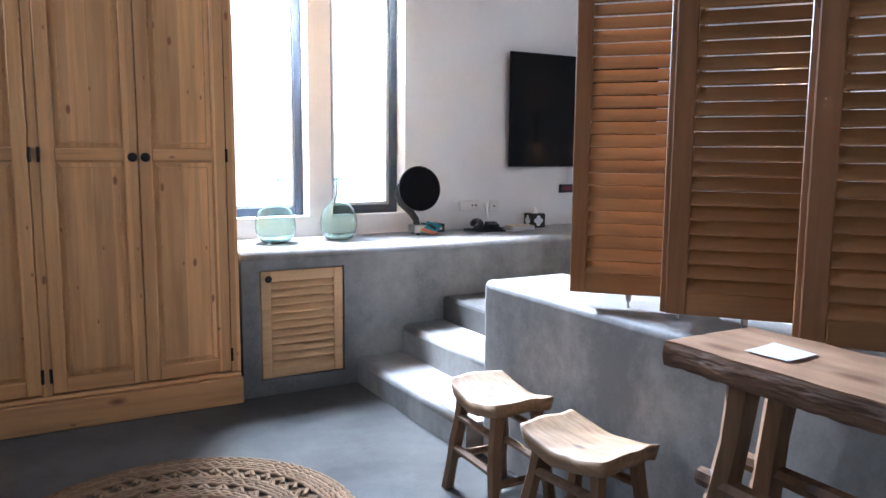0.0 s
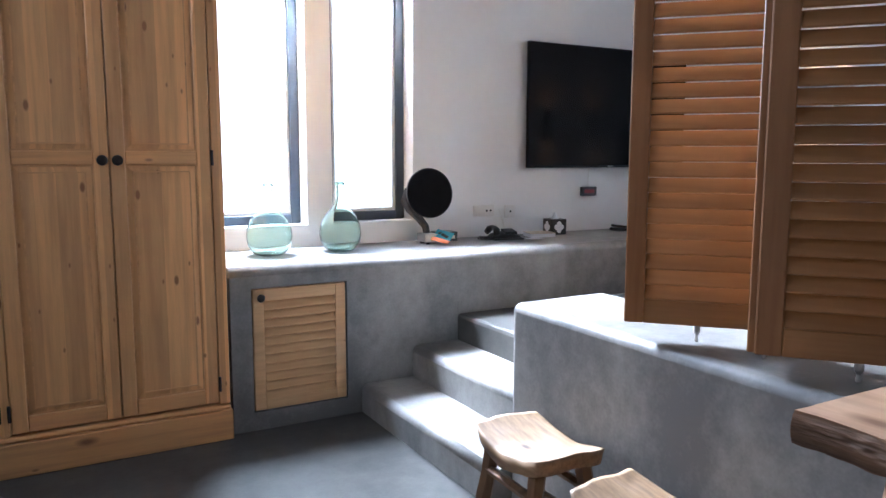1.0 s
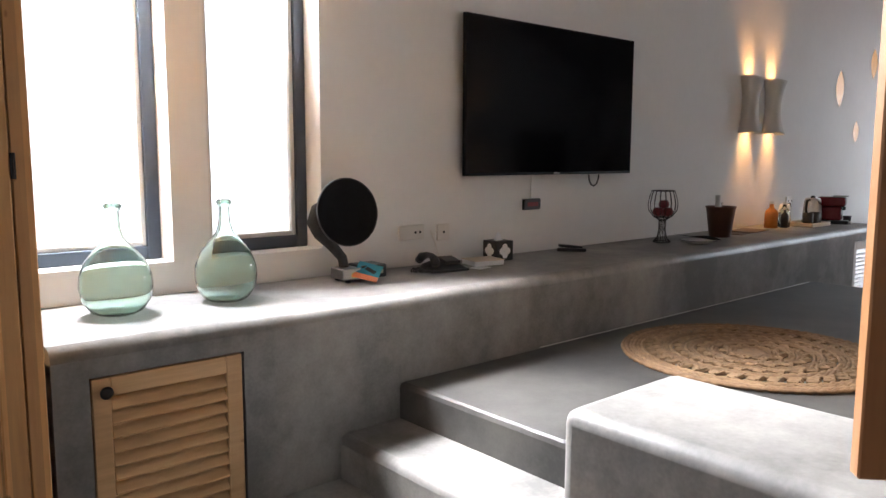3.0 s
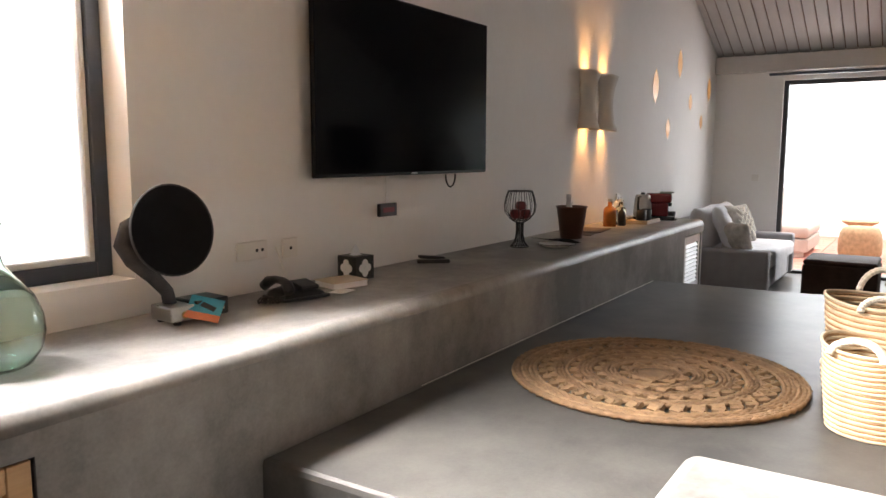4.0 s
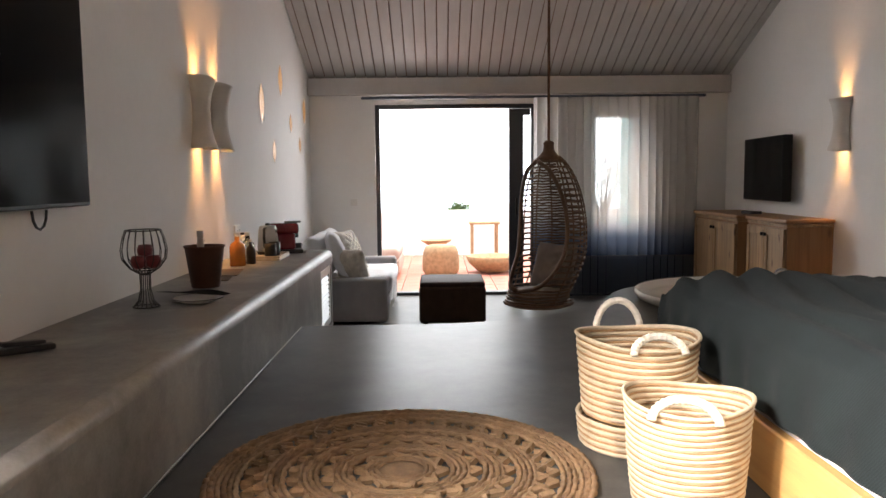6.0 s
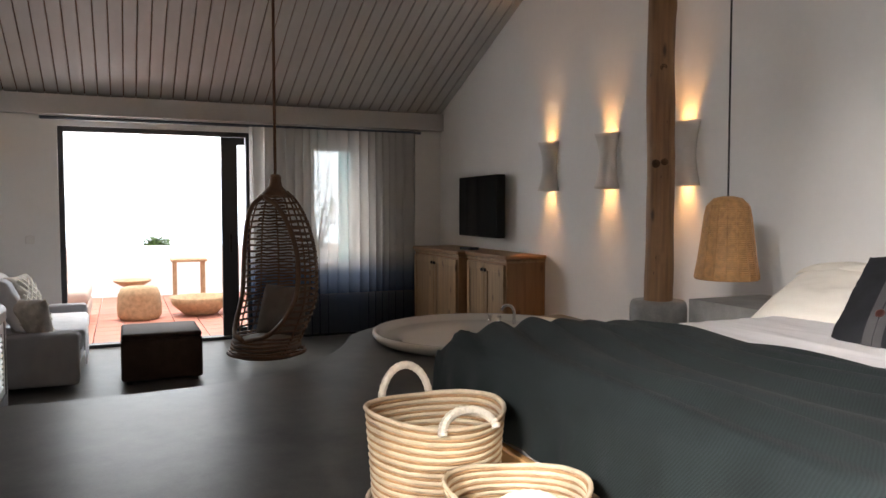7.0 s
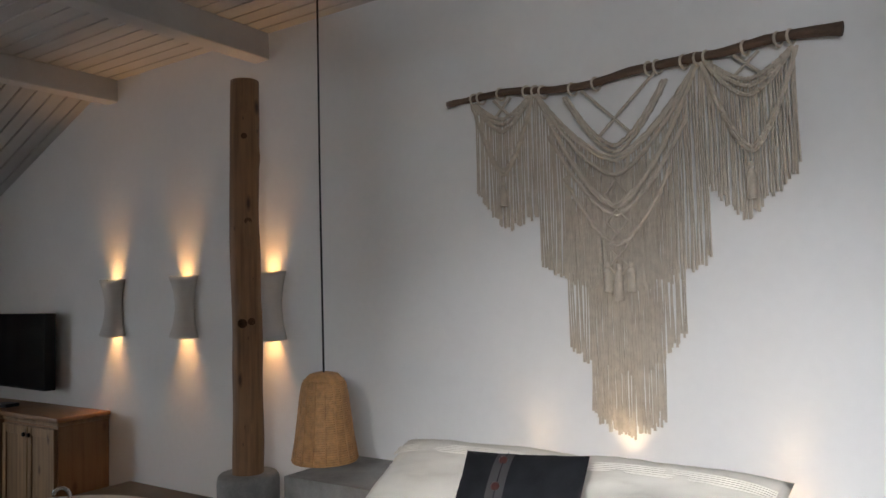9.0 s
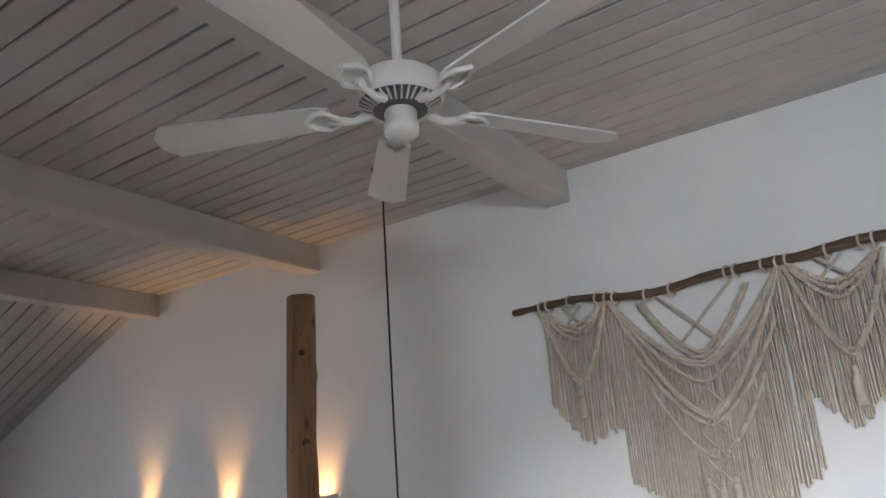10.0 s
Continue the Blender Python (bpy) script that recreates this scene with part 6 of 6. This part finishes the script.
part("tissue", grid(10, 10, lambda u, v: Vector((0.05 * (u - 0.5), 0.035 * (v - 0.5), 0.10 + 0.05 * math.sin(math.pi * u) * math.sin(math.pi * v) + 0.008 * noise.noise(Vector((u * 6, v * 6, 0)))))), PAPER, tb, smooth=True)
rc = thing("remote_control", "black remote control with a handheld card reader beneath", "remote", (5.22, 4.46, BZ), -50)
part("body", boxed((-0.085, -0.022, 0), (0.085, 0.022, 0.02), 0.008, 2), BLACK, rc)
part("second_body", boxed((-0.09, -0.02, 0.0), (0.05, 0.018, 0.016), 0.006, 2, pose(0.01, 0.02, 0.018, 0, 6, 18)), BLACK, rc)

wg = thing("wire_goblet", "black wire goblet holding red apples", "bowl", (6.06, 4.40, BZ))
for z, r in ((0.004, 0.055), (0.145, 0.022), (0.165, 0.05), (0.335, 0.072)):
    part("wire_ring", tubed(ring_pts(r, z, 28), 0.0032, 5, True), IRON, wg)
for i in range(16):
    a = 2 * math.pi * i / 16
    part("wire", tubed([(r * math.cos(a), r * math.sin(a), z) for r, z in ((0.055, 0.004), (0.032, 0.03), (0.021, 0.08), (0.022, 0.145), (0.06, 0.17), (0.09, 0.21), (0.095, 0.25), (0.085, 0.30), (0.072, 0.335))], 0.0022, 4), IRON, wg)
for x, yy, z in ((0.03, 0.01, 0.20), (-0.035, 0.012, 0.20), (0.0, -0.038, 0.20), (0.012, 0.0, 0.245)):
    ap = part("apple", lathed([(0, -0.027), (0.015, -0.030), (0.031, -0.014), (0.034, 0.006), (0.026, 0.026), (0.010, 0.028), (0, 0.022)], 18), APPLE, None, smooth=True)
    ap.matrix_basis = pose(6.06 + x, 4.40 + yy, BZ + z)
    tagged(ap, "small dark red apple in the wire goblet", "apple", "apples")
pt = thing("plate", "white side plate on the bench", "plate", (6.20, 4.22, BZ))
part("dish", lathed([(0, 0.003), (0.07, 0.0), (0.075, 0.004), (0.112, 0.016), (0.111, 0.020), (0.07, 0.008), (0, 0.008)], 36), FANWHITE, pt, smooth=True)
part("rim_line", tubed(ring_pts(0.112, 0.019, 36), 0.0022, 6, True), BLACK, pt)
nk = part("napkin", grid(14, 6, lambda u, v: Vector((-0.17 + 0.34 * u, -0.05 + 0.10 * v * (0.6 + 0.4 * u), 0.026 + 0.012 * math.sin(u * 5) * (1 - v) + 0.010 * u))), mat("black_napkin", (0.010, 0.009, 0.009), 0.95, 0.2, 20, 200, 0.3, spec=0.05), None)
nk.matrix_basis = pose(6.25, 4.26, BZ + 0.002, 0, 0, 72)
tagged(nk, "black folded napkin lying on the plate", "napkin")
bc = thing("ice_bucket", "dark copper ice bucket with tongs and bottles", "bucket", (6.68, 4.335, BZ))
part("pail", lathed([(0, 0.0), (0.07, 0), (0.072, 0.005), (0.098, 0.20), (0.104, 0.205), (0.104, 0.213), (0.095, 0.213), (0.068, 0.012), (0, 0.012)], 36), COPPER, bc, smooth=True)
part("bottle_neck", lathed([(0.016, 0.02), (0.018, 0.22), (0.014, 0.255), (0.017, 0.26), (0.017, 0.29), (0, 0.292)], 16, (-0.03, 0.01, 0)), STEEL, bc, smooth=True)
for x in (0.02, 0.045):
    part("glass_stem", lathed([(0.004, 0.1), (0.004, 0.225), (0.012, 0.232), (0.012, 0.24), (0, 0.24)], 10, (x, 0.02, 0)), FANWHITE, bc)
for x, s in ((7.02, 0.14), (7.22, 0.16)):
    mt = part("placemat", boxed((-s, -0.10, 0), (s, 0.10, 0.004), 0.001, 1), MAT_, None)
    mt.matrix_basis = pose(x, 4.40, BZ - 0.001 + (0.004 if x > 7.1 else 0), 0, 0, 8)
    tagged(mt, "brown woven placemat on the bench", "placemat", "placemats")


def bottle(x, y, r, h, material, label):
    t = thing("bottle", label, "bottle", (x, y, BZ), group="bar bottles")
    part("body", lathed([(0, 0), (r, 0), (r, h * 0.55), (r * 0.85, h * 0.66), (r * 0.35, h * 0.76), (r * 0.33, h * 0.92), (0, h * 0.92)], 20), material, t, smooth=True)
    part("cap", lathed([(r * 0.4, h * 0.90), (r * 0.4, h), (0, h)], 14), PLATE, t)


bottle(7.62, 4.42, 0.050, 0.21, LIQUEUR, "squat amber liqueur bottle on the bench")
bottle(7.72, 4.36, 0.030, 0.16, BLACK, "small dark bottle beside the amber one")
bottle(7.80, 4.40, 0.046, 0.20, DEMI, "clear glass decanter on the bench")
for x in (7.98, 8.11):
    mug = part("mug", lathed([(0, 0), (0.036, 0), (0.040, 0.02), (0.040, 0.095), (0.036, 0.095), (0.034, 0.008), (0, 0.008)], 22), BLACK, None, smooth=True)
    mug.matrix_basis = pose(x, 4.29, BZ + 0.0145)
    tagged(mug, "black mug on the pale wooden tray", "mug", "tray mugs")
wk = thing("teapot", "small white teapot with a black handle by the wall", "teapot", (7.98, 4.48, BZ))
part("body", lathed([(0, 0), (0.05, 0), (0.056, 0.03), (0.05, 0.12), (0.040, 0.165), (0.036, 0.17), (0, 0.172)], 26), FANWHITE, wk, smooth=True)
part("lid_knob", lathed([(0.012, 0.172), (0.016, 0.185), (0, 0.19)], 14), BLACK, wk, smooth=True)
part("spout", tubed([(-0.045, -0.01, 0.08), (-0.09, -0.02, 0.12), (-0.11, -0.025, 0.165)], [0.016, 0.011, 0.009], 10), FANWHITE, wk, smooth=True)
part("handle", tubed([(0.035, 0, 0.165), (0.085, 0, 0.175), (0.10, 0, 0.12), (0.055, 0, 0.06)], 0.009, 8), BLACK, wk, smooth=True)
tr = thing("tray", "pale wooden tray on the bench", "tray", (8.06, 4.33, BZ))
part("board", boxed((-0.17, -0.12, 0), (0.17, 0.12, 0.014), 0.003, 1), TRAY, tr)
for a, b in (((-0.17, -0.12, 0.0145), (0.17, -0.108, 0.03)), ((-0.17, 0.108, 0.0145), (0.17, 0.12, 0.03)), ((-0.17, -0.107, 0.0145), (-0.158, 0.107, 0.03)), ((0.158, -0.107, 0.0145), (0.17, 0.107, 0.03))):
    part("lip", boxed(a, b, 0.002, 1), TRAY, tr)
kt = thing("kettle", "brushed steel electric kettle with a black handle", "kettle", (8.22, 4.36, BZ + 0.015))
part("base", lathed([(0, 0), (0.075, 0), (0.078, 0.02), (0, 0.022)], 26), BLACK, kt)
part("jug", lathed([(0.072, 0.024), (0.076, 0.05), (0.066, 0.17), (0.058, 0.20), (0.05, 0.205), (0, 0.206)], 28), STEEL, kt, smooth=True)
part("lid_knob", lathed([(0.02, 0.206), (0.014, 0.222), (0, 0.224)], 14), BLACK, kt)
part("handle", tubed([(-0.062, 0, 0.19), (-0.11, 0, 0.185), (-0.12, 0, 0.12), (-0.10, 0, 0.06), (-0.07, 0, 0.055)], 0.010, 8), BLACK, kt, smooth=True)
cm = thing("coffee_machine", "dark red capsule coffee machine", "coffee machine", (8.42, 4.28, BZ), 15)
part("base", boxed((-0.06, -0.13, 0), (0.06, 0.11, 0.03), 0.008, 2), BLACK, cm)
part("column", boxed((-0.062, -0.075, 0.031), (0.062, 0.11, 0.145), 0.015, 3), RED, cm, "dark red body", smooth=False)
part("head", boxed((-0.068, -0.10, 0.146), (0.068, 0.115, 0.225), 0.02, 3), RED, cm)
part("drip_tray", boxed((-0.045, -0.15, 0.0), (0.045, -0.131, 0.02), 0.004, 1), STEEL, cm)
part("lever", boxed((-0.03, -0.12, 0.226), (0.03, 0.0, 0.24), 0.006, 2), STEEL, cm)
part("spout", lathed([(0.012, 0.115), (0.014, 0.146)], 12, (0, -0.088, 0)), BLACK, cm)
for x in (8.585,):
    cp2 = part("cup", lathed([(0, 0), (0.028, 0), (0.034, 0.06), (0.030, 0.06), (0.024, 0.006), (0, 0.006)], 20), BLACK, None, smooth=True)
    cp2.matrix_basis = pose(x, 4.22, BZ)
    tagged(cp2, "small black cup beside the coffee machine", "cup")

# ---- sofa corner ----
sofa = thing("sofa", "grey linen sofa with loose cushions and a pale throw", "sofa", (9.80, 3.62, 0))
part("base", boxed((0.02, 0.03, 0.05), (1.70, 0.98, 0.27), 0.02, 2), SOFA, sofa)
part("arm", boxed((0, 0, 0.04), (0.17, 0.99, 0.455), 0.035, 3), SOFA, sofa, smooth=True)
part("arm", boxed((1.55, 0, 0.04), (1.72, 0.99, 0.50), 0.035, 3), SOFA, sofa, smooth=True)
part("back", boxed((0.17, 0.74, 0.25), (1.55, 0.99, 0.72), 0.05, 3), SOFA, sofa, smooth=True)
for x in (0.175, 0.865):
    part("seat_cushion", boxed((x, -0.02, 0.27), (x + 0.685, 0.74, 0.43), 0.05, 4), THROW, sofa, smooth=True)
part("throw", grid(16, 26, lambda u, v: Vector((0.25 + 0.7 * u, -0.035 + (0.80 * min(1, max(0, (v - 0.25) / 0.55))), 0.14 + (0.305 * min(1, v / 0.25)) + 0.30 * max(0, (v - 0.8) / 0.2) + 0.01 * noise.noise(Vector((u * 6, v * 8, 0)))))), THROW, sofa, "pale throw over the seat", smooth=True)


def sofa_cushion(x, y, z, w, tilt, rz, seed, m):
    ob = part("cushion", pillow_mesh(w, w, 0.16, seed), m, None, smooth=True)
    ob.matrix_basis = Matrix.Translation((x, y, z)) @ Matrix.Rotation(radians(rz), 4, "Z") @ Matrix.Rotation(radians(tilt), 4, "X")
    tagged(ob, "patterned beige scatter cushion on the grey sofa", "cushion", "sofa cushions")
    if m is DCUSH:
        for s in (-1, 1):
            for k in range(4):
                c = -0.12 + 0.08 * k
                pts = []
                for j in range(13):
                    q = -0.15 + 0.30 * j / 12
                    xx, zz = q, s * q + c
                    if abs(zz) > w * 0.42:
                        continue
                    e = max(0.0, (1 - abs(2 * xx / w) ** 3) * (1 - abs(2 * zz / w) ** 3)) ** (1 / 2.2)
                    pts.append((xx, -(e * 0.08 + 0.012), zz))
                if len(pts) > 2:
                    part("chevron_line", tubed(pts, 0.006, 4), PILLOW, ob)


for x, sd in ((10.31, 31), (11.0, 32)):
    bc2 = part("back_cushion", pillow_mesh(0.72, 0.46, 0.26, sd), THROW, sofa, smooth=True)
    bc2.matrix_basis = Matrix.Translation((x - 9.80, 0.70, 0.62)) @ Matrix.Rotation(radians(-14), 4, "X")
sofa_cushion(10.20, 4.13, 0.66, 0.46, -22, 10, 21, THROW)
sofa_cushion(10.85, 4.10, 0.63, 0.44, -20, -18, 22, DCUSH)
sofa_cushion(10.05, 3.98, 0.55, 0.34, -16, 62, 23, DCUSH)

ot = thing("ottoman", "dark brown leather cube ottoman", "ottoman", (9.80, 2.69, 0))
part("body", boxed((0, 0, 0.03), (0.63, 0.63, 0.37), 0.025, 3), LEATHER, ot, smooth=True)
part("top_pad", boxed((0.005, 0.005, 0.365), (0.625, 0.625, 0.415), 0.024, 3), LEATHER, ot, smooth=True)
for x in (0.06, 0.57):
    for yy in (0.06, 0.57):
        part("foot", boxed((x - 0.02, yy - 0.02, 0), (x + 0.02, yy + 0.02, 0.03)), BLACK, ot)

# ---- pine cabinets under the small television ----


def cabinet(x0, x1, depth, label, doors):
    t = thing("cabinet", label, "cabinet", (x0, YS + 0.002, 0), group="pine cabinets")
    w, h = x1 - x0, 0.97
    part("body", boxed((0.012, 0, 0.06), (w - 0.012, depth, h), 0.004, 1), CABINET_D, t)
    part("plinth", boxed((0, 0, 0), (w, depth + 0.012, 0.06), 0.006, 1), CABINET_D, t)
    part("top", boxed((-0.015, 0, h), (w + 0.015, depth + 0.025, 1.005), 0.010, 2), CABINET_D, t, "reddish stained pine top")
    part("moulding", boxed((0, 0, h - 0.03), (w, depth + 0.012, h - 0.001), 0.010, 2), CABINET, t)
    dw = (w - 0.06) / doors
    for i in range(doors):
        a = 0.03 + dw * i
        dr = part("door", boxed((a + 0.003, depth + 0.001, 0.09), (a + dw - 0.003, depth + 0.014, h - 0.05)), CABINET, t)
        for p0, p1 in (((a + 0.004, depth + 0.0145, 0.091), (a + 0.06, depth + 0.024, h - 0.051)), ((a + dw - 0.06, depth + 0.0145, 0.091), (a + dw - 0.004, depth + 0.024, h - 0.051)),
                       ((a + 0.06, depth + 0.0145, 0.091), (a + dw - 0.06, depth + 0.023, 0.16)), ((a + 0.06, depth + 0.0145, h - 0.12), (a + dw - 0.06, depth + 0.023, h - 0.051))):
            part("frame_piece", boxed(p0, p1, 0.003, 1), CABINET, dr)
        kx = a + dw - 0.035 if i == 0 else a + 0.035
        part("latch", boxed((kx - 0.012, depth + 0.025, h - 0.13), (kx + 0.012, depth + 0.045, h - 0.10), 0.004, 1), IRON, dr)


cabinet(9.20, 10.03, 0.40, "knotty pine cabinet with framed doors below the television", 2)
cabinet(10.05, 11.25, 0.485, "deeper knotty pine cabinet with framed doors in the corner", 2)
t = part("set_top_box", boxed((-0.09, -0.06, 0), (0.09, 0.06, 0.028), 0.006, 2), BLACK, None)
t.matrix_basis = pose(10.25, 0.02, 1.006, 0, 0, 8)
tagged(t, "small black set-top box on the pine cabinet", "set-top box")

# ---- terrace tiles, last ----
tile_me = mesh(boxed((-0.146, -0.146, -0.03), (0.146, 0.146, 0.0), 0.004, 1), "tile", TERRACE)
for i in range(15):
    for j in range(17):
        share("tile", tile_me, tiles, pose(12.11 + 0.30 * i, 0.75 + 0.30 * j, -0.004 - random.uniform(0, 0.002)))
